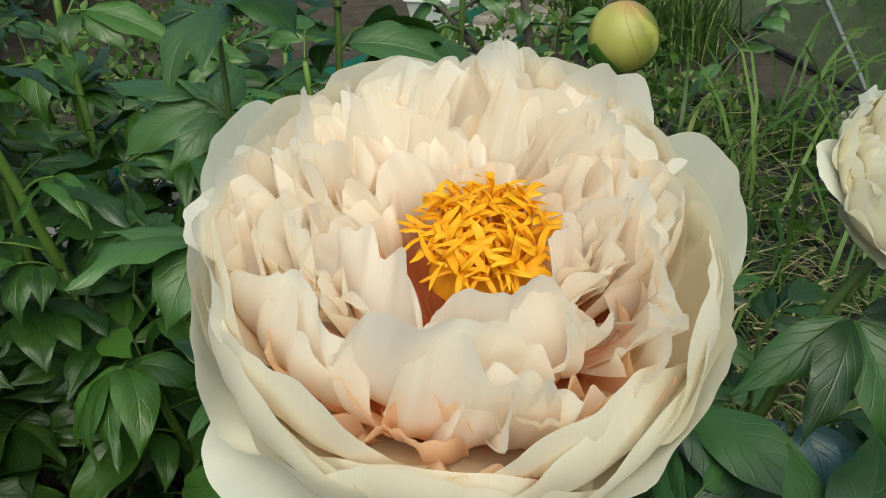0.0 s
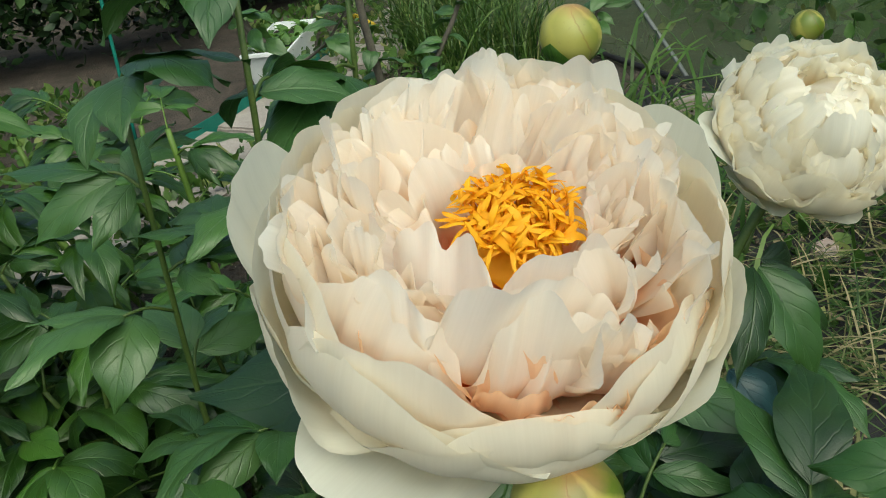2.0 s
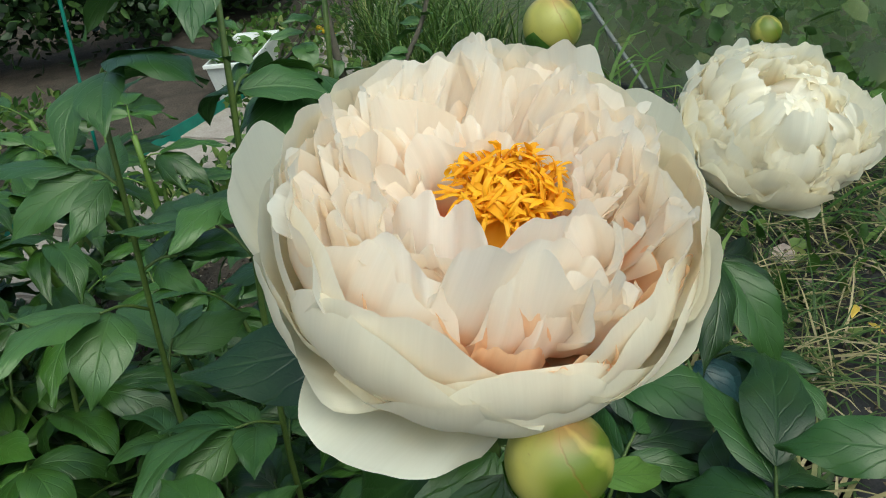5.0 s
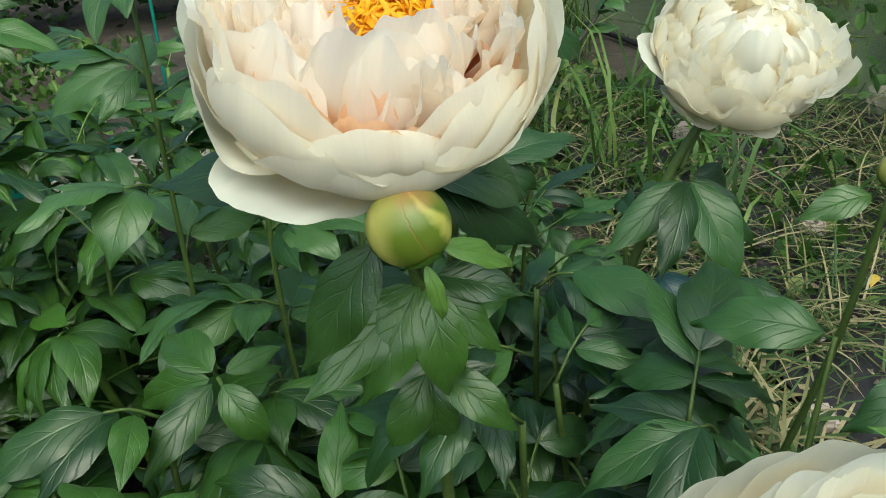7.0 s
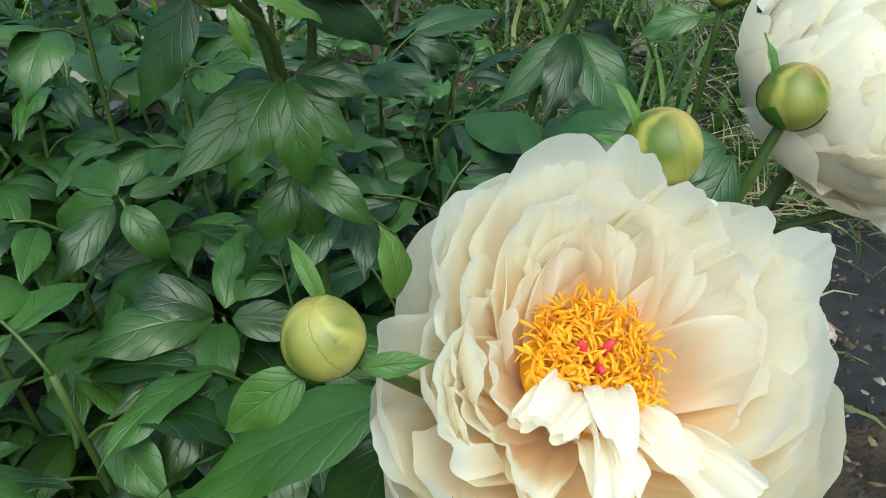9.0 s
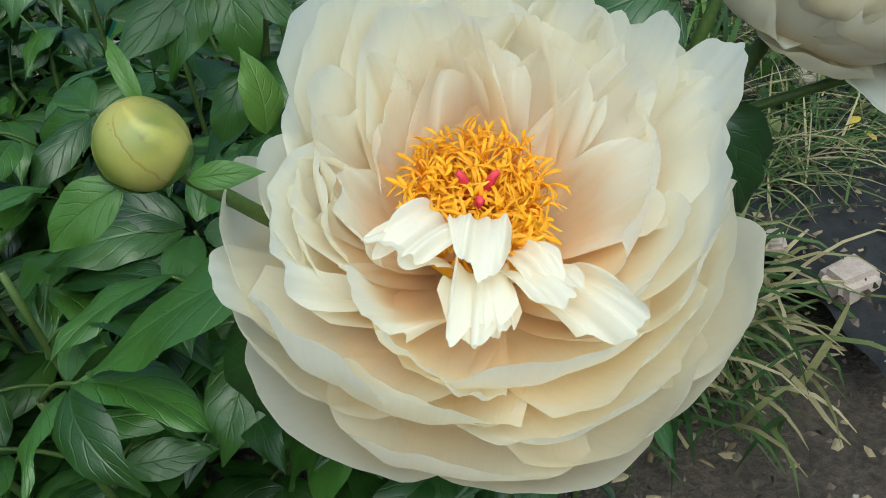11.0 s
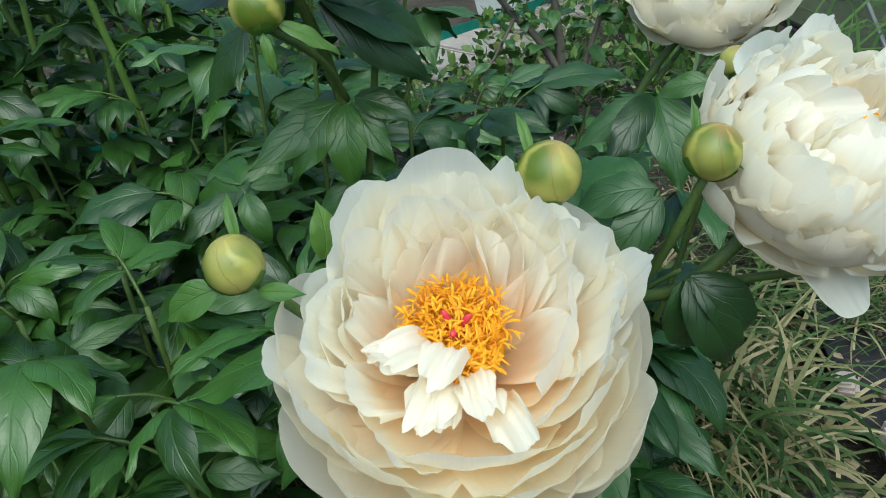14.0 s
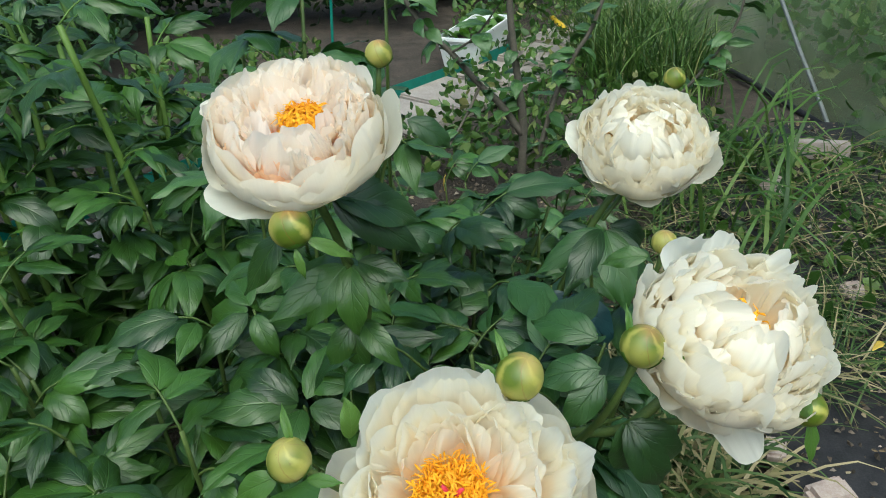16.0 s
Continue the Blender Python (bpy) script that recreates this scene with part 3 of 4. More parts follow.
def bud(label, centre, radius, toward=(0, 0, 1), bracts=(), seed=0, squash=0.96):
    """A round flower bud: ball of wrapped petals, clasping sepals and narrow bracts. toward: where its top points.
    bracts: (base offset, tip offset, width) in metres from the centre."""
    rng = random.Random(seed)
    ob = thing("flower_bud", label, "flower bud", "peony buds", centre)
    turn = frame_to((0.2, 1, 0.1), toward)
    verts, uvs, faces = [], [], []
    nv, nu = 17, 25
    for i in range(nv):
        v = i / (nv - 1)
        th = math.pi * v
        for j in range(nu):
            a = 2 * math.pi * j / (nu - 1)
            fold = 0.018 * math.sin(3 * a + 3.4 * v + seed) * math.sin(th)
            r = radius * (1 + fold + 0.012 * math.sin(2 * a + seed * 1.7))
            z = -math.cos(th) * squash * (1.06 if v > 0.5 else 1.0)
            verts.append(turn @ Vector((r * math.sin(th) * math.cos(a), r * math.sin(th) * math.sin(a), radius * z)))
            uvs.append((j / (nu - 1), v))
    part("bud_body", mesh_of("bud_body", verts, grid_faces(nv, nu), BUD, uvs), ob)
    for k in range(3):
        verts, uvs = [], []
        a0, span, top = k * 2.1 + rng.uniform(-0.3, 0.3) + seed, rng.uniform(0.7, 0.95), rng.uniform(0.38, 0.55)
        for i in range(8):
            v = top * i / 7
            th = math.pi * (0.03 + v * 0.97)
            for j in range(9):
                u = -1 + j / 4
                a = a0 + u * span * math.cos(math.pi / 2 * (i / 7) ** 1.6)
                r = radius * (1.025 + 0.012 * (k + 1))
                verts.append(turn @ Vector((r * math.sin(th) * math.cos(a), r * math.sin(th) * math.sin(a), -radius * squash * math.cos(th) * 1.02)))
                uvs.append((0.5 + u / 2, i / 7))
        part("sepal", mesh_of("sepal", verts, grid_faces(8, 9), LEAF_YOUNG, uvs), ob)
    for k, (b, t, w) in enumerate(bracts):
        part("bract", LEAVES_YOUNG[(k + seed) % 7], ob, "", leaf_pose(b, t, (0.1, -0.8, 0.75), 0, 0.95 * w))
    return ob


# ---- ground and structure ----
def ground():
    n = 90
    xs = np.concatenate([np.linspace(-60, -3, 12)[:-1], np.linspace(-3, 4, n), np.linspace(4, 60, 12)[1:]])
    ys = np.concatenate([np.linspace(-60, -1.5, 12)[:-1], np.linspace(-1.5, 6, n), np.linspace(6, 60, 12)[1:]])
    verts = []
    for y in ys:
        for x in xs:
            near = max(0.0, 1 - (abs(x) + abs(y)) / 12)
            h = 0.035 * near * (noise.noise((x * 2.2, y * 2.2, 0)) + 0.5 * noise.noise((x * 7, y * 7, 3)))
            verts.append((x, y, h - 0.012))
    ob = new("ground", mesh_of("ground", verts, grid_faces(len(ys), len(xs)), SOIL))
    return tagged(ob, "dark crumbly garden soil with dry litter", "soil", kind="structure")


ground()


def slab(name, cx, cy, cz, sx, sy, sz, mat, turn=0.0, seed=0, bevel=0.006, jag=0.0):
    """A worn block with softened, uneven edges."""
    bm = bmesh.new()
    bmesh.ops.create_cube(bm, size=1.0)
    rng = random.Random(seed)
    for v in bm.verts:
        v.co = Vector((v.co.x * sx, v.co.y * sy, v.co.z * sz)) + Vector([rng.uniform(-jag, jag) for _ in range(3)])
    bmesh.ops.bevel(bm, geom=bm.edges[:], offset=bevel, segments=2, affect="EDGES")
    me = bpy.data.meshes.new(name)
    bm.to_mesh(me)
    bm.free()
    me.materials.append(mat)
    ob = new(name, me)
    ob.matrix_basis = pose(cx, cy, cz, 0, 0, turn)
    return ob


def sheet(name, x0, x1, y0, y1, z, mat, nx=24, ny=24, amp=0.02, seed=0.0, edge=0.05):
    verts = []
    for j in range(ny):
        for i in range(nx):
            x, y = x0 + (x1 - x0) * i / (nx - 1), y0 + (y1 - y0) * j / (ny - 1)
            x += edge * noise.noise((y * 3, seed, 1))
            y += edge * noise.noise((x * 3, seed, 5))
            verts.append((x, y, z + amp * (noise.noise((x * 6, y * 6, seed)) + 0.6 * noise.noise((x * 16, y * 16, seed)))))
    return new(name, mesh_of(name, verts, grid_faces(ny, nx), mat))


tagged(sheet("weed_fabric", 0.66, 3.2, 0.38, 2.35, 0.045, FABRIC, 70, 60, 0.016, 2.0), "wrinkled black weed-control fabric littered with dry grass", "ground fabric")

# garden path of pavers behind the bed, with a green plastic edging strip
path = thing("pavement", "garden path of worn pinkish-grey paving slabs", "path", kind="structure")
prng = random.Random(4)
for row in range(13):
    s = (row - 6.0) * 0.325
    x, y = 0.02 + 0.61 * s, 2.86 + 0.87 * s
    o = slab("paver", x, y, 0.012 + prng.uniform(-0.004, 0.004), 0.30, 0.42, 0.04, PAVER, 54 + prng.uniform(-3, 3), row * 3, 0.008, 0.006)
    o.parent = path


def strip(name, points, height, thick, mat):
    """An upright band along the points."""
    line = bezier(points, 10)
    verts = []
    for q in line:
        for dy, dz in ((0, 0), (0, height), (thick, height), (thick, 0)):
            verts.append((q.x, q.y + dy, q.z + dz))
    n = len(line)
    faces = [(4 * i + k, 4 * i + (k + 1) % 4, 4 * i + 4 + (k + 1) % 4, 4 * i + 4 + k) for i in range(n - 1) for k in range(4)]
    faces += [(0, 1, 2, 3), (4 * n - 1, 4 * n - 2, 4 * n - 3, 4 * n - 4)]
    return new(name, mesh_of(name, verts, faces, mat, smooth=False))


tagged(strip("lawn_edging", [(-1.43, 1.33, -0.01), (-1.02, 1.76, 0.0), (-0.85, 2.00, 0.0), (-0.37, 2.62, 0.0), (0.02, 3.10, 0.0), (0.32, 3.52, 0.0)], 0.07, 0.004, GREEN_PLASTIC), "green plastic lawn edging strip along the path", "edging")


def planter():
    """A white plastic trough with rolled rim."""
    ob = thing("planter_box", "white plastic planter trough with green seedlings", "planter", at=(0.12, 3.44, 0.0))
    ob.rotation_euler = (0, 0, radians(70))
    L, B, H, t = 0.25, 0.09, 0.15, 0.006
    verts, faces = [], []
    prof = [(0.82, 0.0), (1.0, H), (1.06, H), (1.06, H + 0.012), (0.97, H + 0.012), (0.80, 0.03)]
    for k, z in prof:
        for sx, sy in ((-1, -1), (1, -1), (1, 1), (-1, 1)):
            verts.append((sx * (L * k), sy * (B * k), z))
    for i in range(len(prof) - 1):
        for q in range(4):
            faces.append((4 * i + q, 4 * i + (q + 1) % 4, 4 * i + 4 + (q + 1) % 4, 4 * i + 4 + q))
    faces += [(3, 2, 1, 0), (20, 21, 22, 23)]
    part("trough", mesh_of("trough", verts, faces, WHITE_PLASTIC, smooth=False), ob)
    e = [(-L * 0.9, -B * 0.9), (L * 0.9, -B * 0.9), (L * 0.9, B * 0.9), (-L * 0.9, B * 0.9)]
    part("potting_soil", mesh_of("potting_soil", [(x, y, H - 0.015) for x, y in e], [(0, 1, 2, 3)], SOIL), ob)
    rng = random.Random(5)
    for k in range(46):
        x, y = rng.uniform(-L, L) * 0.85, rng.uniform(-B, B) * 0.85
        a = rng.uniform(0, 6.28)
        part("seedling_leaf", rng.choice(LEAVES_YOUNG), ob, "", leaf_pose((x, y, H - 0.01), (x + 0.05 * math.cos(a), y + 0.05 * math.sin(a), H + rng.uniform(0.02, 0.07)), (0, 0, 1), 0, 1.3))


planter()
tagged(slab("wooden_block", 1.210, 2.035, 0.072, 0.195, 0.05, 0.055, TIMBER, -14, 7, 0.004, 0.003), "weathered grey-pink wooden block lying on black fabric", "wood block")


# ---- greenhouse of milky film on tubes ----
def greenhouse():
    ob = thing("greenhouse", "greenhouse wall of milky plastic film on metal tubes", "greenhouse", kind="structure")
    m, n, l, b = material("milky_film")
    geo = n.new("ShaderNodeNewGeometry")
    big = noise_tex(n, l, 2.2, 5.0, geo.outputs["Position"])
    l.new(ramped(n, l, big, (0.35, 0.65), (0.20, 0.29, 0.12), (0.46, 0.55, 0.33)), b.inputs["Base Color"])
    b.inputs["Roughness"].default_value = 0.32
    clear = n.new("ShaderNodeBsdfTransparent")
    mx = n.new("ShaderNodeMixShader")
    l.new(maths(n, l, "MULTIPLY_ADD", big, 0.35, 0.28), mx.inputs[0])
    l.new(clear.outputs[0], mx.inputs[1])
    l.new(b.outputs[0], mx.inputs[2])
    l.new(mx.outputs[0], n["Material Output"].inputs[0])
    a, d = Vector((1.16, 3.70, 0)), Vector((0.19, -1.0, 0)).normalized()
    verts = []
    for j in range(10):
        for i in range(30):
            p = a + d * (i * 0.14)
            lean = 0.10 * (j / 9) ** 2
            verts.append((p.x + lean + 0.01 * noise.noise((i * 0.6, j * 0.9, 0)), p.y + lean * 0.4, 0.0 + 1.9 * j / 9))
    part("film", mesh_of("film", verts, grid_faces(10, 30), m), ob)
    for s in (0.0, 3.2):
        p = a + d * s + Vector((-0.03, -0.012, 0))
        part("post", tube("post", [p, p + Vector((0.03, 0.01, 1.0)), p + Vector((0.10, 0.04, 1.95))], 0.012, 0.012, METAL, 5, 10), ob)
    part("brace", tube("brace", [(1.11, 3.82, 1.26), (1.30, 2.78, 0.361), (1.37, 2.43, 0.072), (1.38, 2.34, 0.0)], 0.008, 0.008, METAL, 4, 10), ob)
    part("ground_rail", tube("ground_rail", [a + Vector((-0.02, 0, 0.01)), a + d * 4.0 + Vector((-0.02, 0, 0.01))], 0.012, 0.012, FABRIC, 3, 8), ob)


greenhouse()


# ---- hedge and distance ----
def leaf_heap(name, label, category, boxes, count, size, mat, seed, kind="stuff", upright=0.2):
    """Many small leaves filling a bumpy mass, joined."""
    rng = random.Random(seed)
    verts, faces = [], []
    for _ in range(count):
        (x0, x1, y0, y1, z1) = rng.choice(boxes)
        x, y = rng.uniform(x0, x1), rng.uniform(y0, y1)
        top = z1 * (0.72 + 0.45 * noise.noise((x * 1.7, y * 1.7, seed)) + 0.15 * noise.noise((x * 6, y * 6, seed)))
        z = max(0.02, top * rng.random() ** 0.45)
        s = size * rng.uniform(0.5, 1.3)
        d = Vector((rng.gauss(0, 1), rng.gauss(0, 1), rng.gauss(0, 0.7) + upright)).normalized() * s
        c = d.cross(Vector((rng.gauss(0, 1), rng.gauss(0, 1), rng.gauss(0, 1)))).normalized() * s * 0.27
        k = len(verts)
        p = Vector((x, y, z))
        h = d.cross(c).normalized() * s * 0.07
        verts += [p, p + d * 0.35 + c + h, p + d * 0.75 + c * 0.75 + h, p + d, p + d * 0.75 - c * 0.75 + h, p + d * 0.35 - c + h, p + d * 0.5]
        faces += [(k, k + 1, k + 6), (k + 1, k + 2, k + 6), (k + 2, k + 3, k + 6), (k + 3, k + 4, k + 6), (k + 4, k + 5, k + 6), (k + 5, k, k + 6)]
    return tagged(new(name, mesh_of(name, verts, faces, mat)), label, category, kind=kind)


leaf_heap("hedge", "dark dense leafy hedge behind the bed", "hedge", [(-1.7, -0.15, 4.05, 4.7, 0.95), (-3.0, -1.5, 3.9, 4.7, 0.95), (-4.4, -2.6, 3.0, 4.4, 0.9), (-4.5, -1.5, 2.7, 3.9, 0.55), (-0.4, 0.55, 4.6, 5.6, 0.6)], 36000, 0.062, HEDGE, 3)
leaf_heap("greenhouse_plants", "green seedlings growing behind the milky film", "plants", [(1.40, 2.5, 1.4, 3.6, 0.45), (1.9, 3.2, 0.6, 3.6, 0.8)], 3500, 0.07, GRASS, 31, upright=0.7)
leaf_heap("distant_shrubs", "green shrubs far behind the garden", "shrubs", [(-9, 8, 6.5, 9.0, 2.2), (-12, -5, 0, 7, 2.2), (4.5, 9, -2, 7, 2.2), (-12, 9, -8, -4, 2.0)], 16000, 0.28, HEDGE, 8)


def blades(name, label, category, count, area, length, width, mat, seed, stand=0.8, base=0.0, clumps=0, bend=1.4):
    """Grass: curved, tapering blades in clumps, joined."""
    rng = random.Random(seed)
    x0, x1, y0, y1 = area
    spots = [(rng.uniform(x0, x1), rng.uniform(y0, y1), rng.uniform(0, 6.28)) for _ in range(clumps)]
    verts, faces = [], []
    for _ in range(count):
        if spots:
            cx, cy, ca = rng.choice(spots)
            a0 = ca + rng.gauss(0, 1.3)
            x, y = cx + rng.gauss(0, 0.035), cy + rng.gauss(0, 0.035)
        else:
            x, y, a0 = rng.uniform(x0, x1), rng.uniform(y0, y1), rng.uniform(0, 6.28)
        L, w = length * rng.uniform(0.5, 1.3), width * rng.uniform(0.6, 1.3)
        t = max(0.05, min(1.5, rng.gauss(stand, 0.25)))
        turn = rng.gauss(0, 0.5)
        p = Vector((x, y, base + rng.uniform(0.0, 0.02)))
        k = len(verts)
        n = 6
        for i in range(n):
            s = i / (n - 1)
            a, up = a0 + turn * s, t - bend * s * s * rng.uniform(0.9, 1.1)
            if i:
                p = p + Vector((math.cos(a) * math.cos(up), math.sin(a) * math.cos(up), math.sin(up))) * (L / (n - 1))
                p.z = max(p.z, base + 0.004 + 0.004 * rng.random())
            c = Vector((-math.sin(a), math.cos(a), 0)) * w * (1 - s ** 2.2)
            verts += [p - c, p + c + Vector((0, 0, w * 0.4))]
        faces += [(k + 2 * i, k + 2 * i + 1, k + 2 * i + 3, k + 2 * i + 2) for i in range(n - 1)]
    return tagged(new(name, mesh_of(name, verts, faces, mat)), label, category, kind="stuff")


blades("dry_grass", "tangled dry straw and yellowing grass blades on the ground", "dry grass", 2300, (0.50, 1.7, 0.78, 2.1), 0.20, 0.0019, STRAW, 21, 0.35, 0.05, 260, 0.7)
blades("grass_tuft", "half-dry grass tufts with long arching blades", "grass", 850, (0.36, 0.55, 0.52, 0.98), 0.20, 0.0040, STRAW, 22, 0.75, 0.02, 48, 1.3)
blades("grass_clump", "half-dry arching grass clump on the soil", "grass", 260, (0.36, 0.52, 0.40, 0.56), 0.16, 0.0040, STRAW, 27, 0.85, 0.01, 16, 1.4)
blades("tall_grass", "tall green grass behind the young tree", "grass", 1900, (0.62, 1.06, 2.75, 3.7), 0.34, 0.0035, GRASS, 23, 1.35, 0.0, 160, 0.9)
blades("arching_grass", "long arching green blades beside the greenhouse", "grass", 100, (0.55, 1.10, 1.1, 2.1), 0.50, 0.005, GRASS, 24, 1.2, 0.03, 26, 1.9)
blades("path_grass", "low green grass growing between the pavers", "grass", 700, (0.3, 1.0, 2.2, 4.6), 0.08, 0.003, GRASS, 25, 1.1, 0.02, 200, 1.0)


def litter(name, label, category, count, area, size, mat, seed, flat=0.25):
    """Small dry chips and crumbs strewn on the ground, joined."""
    rng = random.Random(seed)
    verts, faces = [], []
    for _ in range(count):
        x, y = rng.uniform(area[0], area[1]), rng.uniform(area[2], area[3])
        s = size * rng.uniform(0.4, 1.6)
        a, tilt = rng.uniform(0, 6.28), rng.uniform(-0.5, 0.5)
        k = len(verts)
        turn = Matrix.Rotation(a, 3, "Z") @ Matrix.Rotation(tilt, 3, "X")
        z = 0.012 + rng.uniform(0, 0.012) + (0.045 if x > 0.66 and 0.38 < y < 2.35 else 0)
        for px, py, pz in ((-1, -0.4, 0), (0.2, -0.6, 0), (1, 0.1, 0), (0.3, 0.6, 0), (-0.8, 0.4, 0), (0.0, 0.0, flat * 2)):
            verts.append(turn @ Vector((px * s * rng.uniform(0.7, 1.2), py * s * rng.uniform(0.5, 1.2), pz * s)) + Vector((x, y, z)))
        faces += [(k, k + 1, k + 5), (k + 1, k + 2, k + 5), (k + 2, k + 3, k + 5), (k + 3, k + 4, k + 5), (k + 4, k, k + 5), (k + 4, k + 3, k + 2, k + 1, k)]
    return tagged(new(name, mesh_of(name, verts, faces, mat, smooth=False)), label, category, kind="stuff")


CRUMBS = island_material("soil_crumbs", [(0.0, (0.03, 0.024, 0.018)), (0.6, (0.09, 0.07, 0.055)), (0.9, (0.19, 0.15, 0.12)), (1.0, (0.40, 0.35, 0.30))], 0.9, 0.0)
CHIPS = island_material("dry_chips", [(0.0, (0.10, 0.07, 0.04)), (0.5, (0.22, 0.16, 0.09)), (1.0, (0.42, 0.34, 0.22))], 0.85, 0.05)
litter("soil_crumbs", "crumbs of soil and small pebbles on the bed", "soil", 6000, (-0.5, 1.3, -0.1, 2.4), 0.006, CRUMBS, 51, 0.5)
litter("dry_litter", "dry leaf and straw litter on the ground", "litter", 1300, (-0.4, 1.4, 0.0, 2.4), 0.008, CHIPS, 52, 0.1)
leaf_heap("low_weeds", "low green weeds covering the soil near the path", "weeds", [(-0.5, 1.0, 1.9, 2.5, 0.13), (-1.4, -0.6, 1.9, 3.4, 0.22), (0.0, 0.9, 2.4, 4.4, 0.16), (0.6, 1.5, 0.9, 2.1, 0.08)], 5200, 0.045, GRASS, 53, upright=0.6)


# ---- peony flowers ----
P, Q, G, C, Wh, H = PETAL_PEACH, PETAL_PALE, PETAL_GUARD, PETAL_CREAM, PETAL_WHITE, PETAL_HEART
F1 = (-0.001, 0.226, 0.765)
peony("large cup-shaped peach and cream peony with golden centre", F1, (0.0, -0.30, 0.95), [
    (7, 12, 0.074, 0.063, 0.106, 10, 104, 0.004, 0.002, 0.076, 0.0016, 0.010, 0.06, None, G),
    (8, 350, 0.070, 0.073, 0.092, 16, 112, 0.004, 0.003, 0.070, 0.0020, 0.012, 0.08, None, G),
    (9, 22, 0.066, 0.080, 0.080, 20, 114, 0.004, 0.005, 0.062, 0.0026, 0.016, 0.10, None, G),
    (10, 5, 0.061, 0.081, 0.062, 20, 108, 0.006, 0.007, 0.046, 0.0034, 0.024, 0.16, (212, 330), P),
    (10, 0, 0.057, 0.082, 0.054, 24, 104, 0.007, 0.008, 0.038, 0.0046, 0.028, 0.20, (206, 334), P),
    (15, 10, 0.060, 0.055, 0.032, 14, 98, 0.008, 0.008, 0.036, 0.0034, 0.024, 0.16, (0, 196), H),
    (14, 4, 0.054, 0.061, 0.030, 20, 98, 0.008, 0.008, 0.036, 0.0036, 0.026, 0.18, (0, 196), H),
    (10, 8, 0.053, 0.081, 0.046, 32, 86, 0.010, 0.010, 0.028, 0.0056, 0.032, 0.28, (204, 336), P),
    (10, 26, 0.047, 0.078, 0.042, 38, 81, 0.011, 0.010, 0.026, 0.0056, 0.034, 0.30, (208, 332), Q),
    (9, 12, 0.041, 0.075, 0.038, 46, 78, 0.012, 0.011, 0.026, 0.0054, 0.036, 0.30, (214, 326), P),
    (8, 30, 0.034, 0.072, 0.034, 54, 76, 0.013, 0.012, 0.024, 0.0050, 0.036, 0.28, (218, 322), Q),
    (7, 20, 0.027, 0.069, 0.028, 64, 76, 0.014, 0.012, 0.022, 0.0045, 0.036, 0.26, (215, 325), P),
    (8, 190, 0.027, 0.080, 0.042, 44, 112, 0.011, 0.010, 0.040, 0.0044, 0.030, 0.20, (0, 196), Q),
], single=[
    (G, 0.0022, 0.012, 0.12, 0.5, [(220, 0.089, 0.021, 0.070, -22, 26)]),
    (G, 0.002, 0.010, 0.08, 0.5, [(140, 0.094, 0.062, 0.060, -4, 92), (20, 0.088, 0.066, 0.066, 2, 94), (326, 0.080, 0.052, 0.084, 8, 84), (186, 0.080, 0.052, 0.080, 2, 98), (252, 0.072, 0.046, 0.110, 12, 98)]),
    (Q, 0.0044, 0.034, 0.044, 0.54, [(206, 0.054, 0.075, 0.046, 22, 112), (222, 0.045, 0.080, 0.056, 22, 118), (243, 0.038, 0.083, 0.060, 28, 116), (262, 0.048, 0.078, 0.046, 24, 108), (274, 0.056, 0.071, 0.044, 18, 100), (294, 0.038, 0.082, 0.048, 34, 112), (332, 0.056, 0.079, 0.044, 26, 104)]),
    (Q, 0.0052, 0.034, 0.030, 0.5, [(150, 0.052, 0.088, 0.044, 46, 92), (98, 0.050, 0.087, 0.042, 52, 96), (72, 0.052, 0.090, 0.038, 52, 94), (30, 0.055, 0.087, 0.044, 48, 92), (80, 0.062, 0.086, 0.066, 36, 104), (120, 0.046, 0.086, 0.036, 54, 88), (52, 0.044, 0.084, 0.036, 54, 88)]),
    (P, 0.0048, 0.032, 0.030, 0.52, [(8, 0.042, 0.081, 0.042, 44, 98), (346, 0.048, 0.081, 0.046, 34, 106), (174, 0.038, 0.079, 0.038, 50, 98), (190, 0.050, 0.078, 0.044, 30, 106)]),
    (Q, 0.0044, 0.046, 0.014, 0.5, [(172, 0.048, 0.083, 0.020, 50, 96), (186, 0.058, 0.082, 0.018, 40, 98), (160, 0.040, 0.086, 0.018, 56, 96), (140, 0.044, 0.083, 0.022, 56, 94), (122, 0.036, 0.085, 0.018, 60, 96), (104, 0.052, 0.080, 0.024, 50, 96), (86, 0.040, 0.080, 0.020, 60, 98), (64, 0.058, 0.084, 0.022, 50, 92)]),
    (Q, 0.0044, 0.046, 0.014, 0.5, [(44, 0.056, 0.083, 0.022, 50, 92), (28, 0.046, 0.084, 0.020, 54, 92), (10, 0.054, 0.083, 0.024, 46, 90), (352, 0.040, 0.082, 0.020, 54, 96), (336, 0.056, 0.078, 0.020, 38, 94), (320, 0.044, 0.082, 0.022, 44, 104), (284, 0.056, 0.074, 0.020, 30, 92), (298, 0.058, 0.070, 0.022, 26, 90), (200, 0.044, 0.084, 0.022, 46, 100)]),
], stamens=280, core=(0.0180, 0.069, 0.015), at=(0.008, 0.000), curls=CURLS, seed=5, sag=0.28, spread=8)

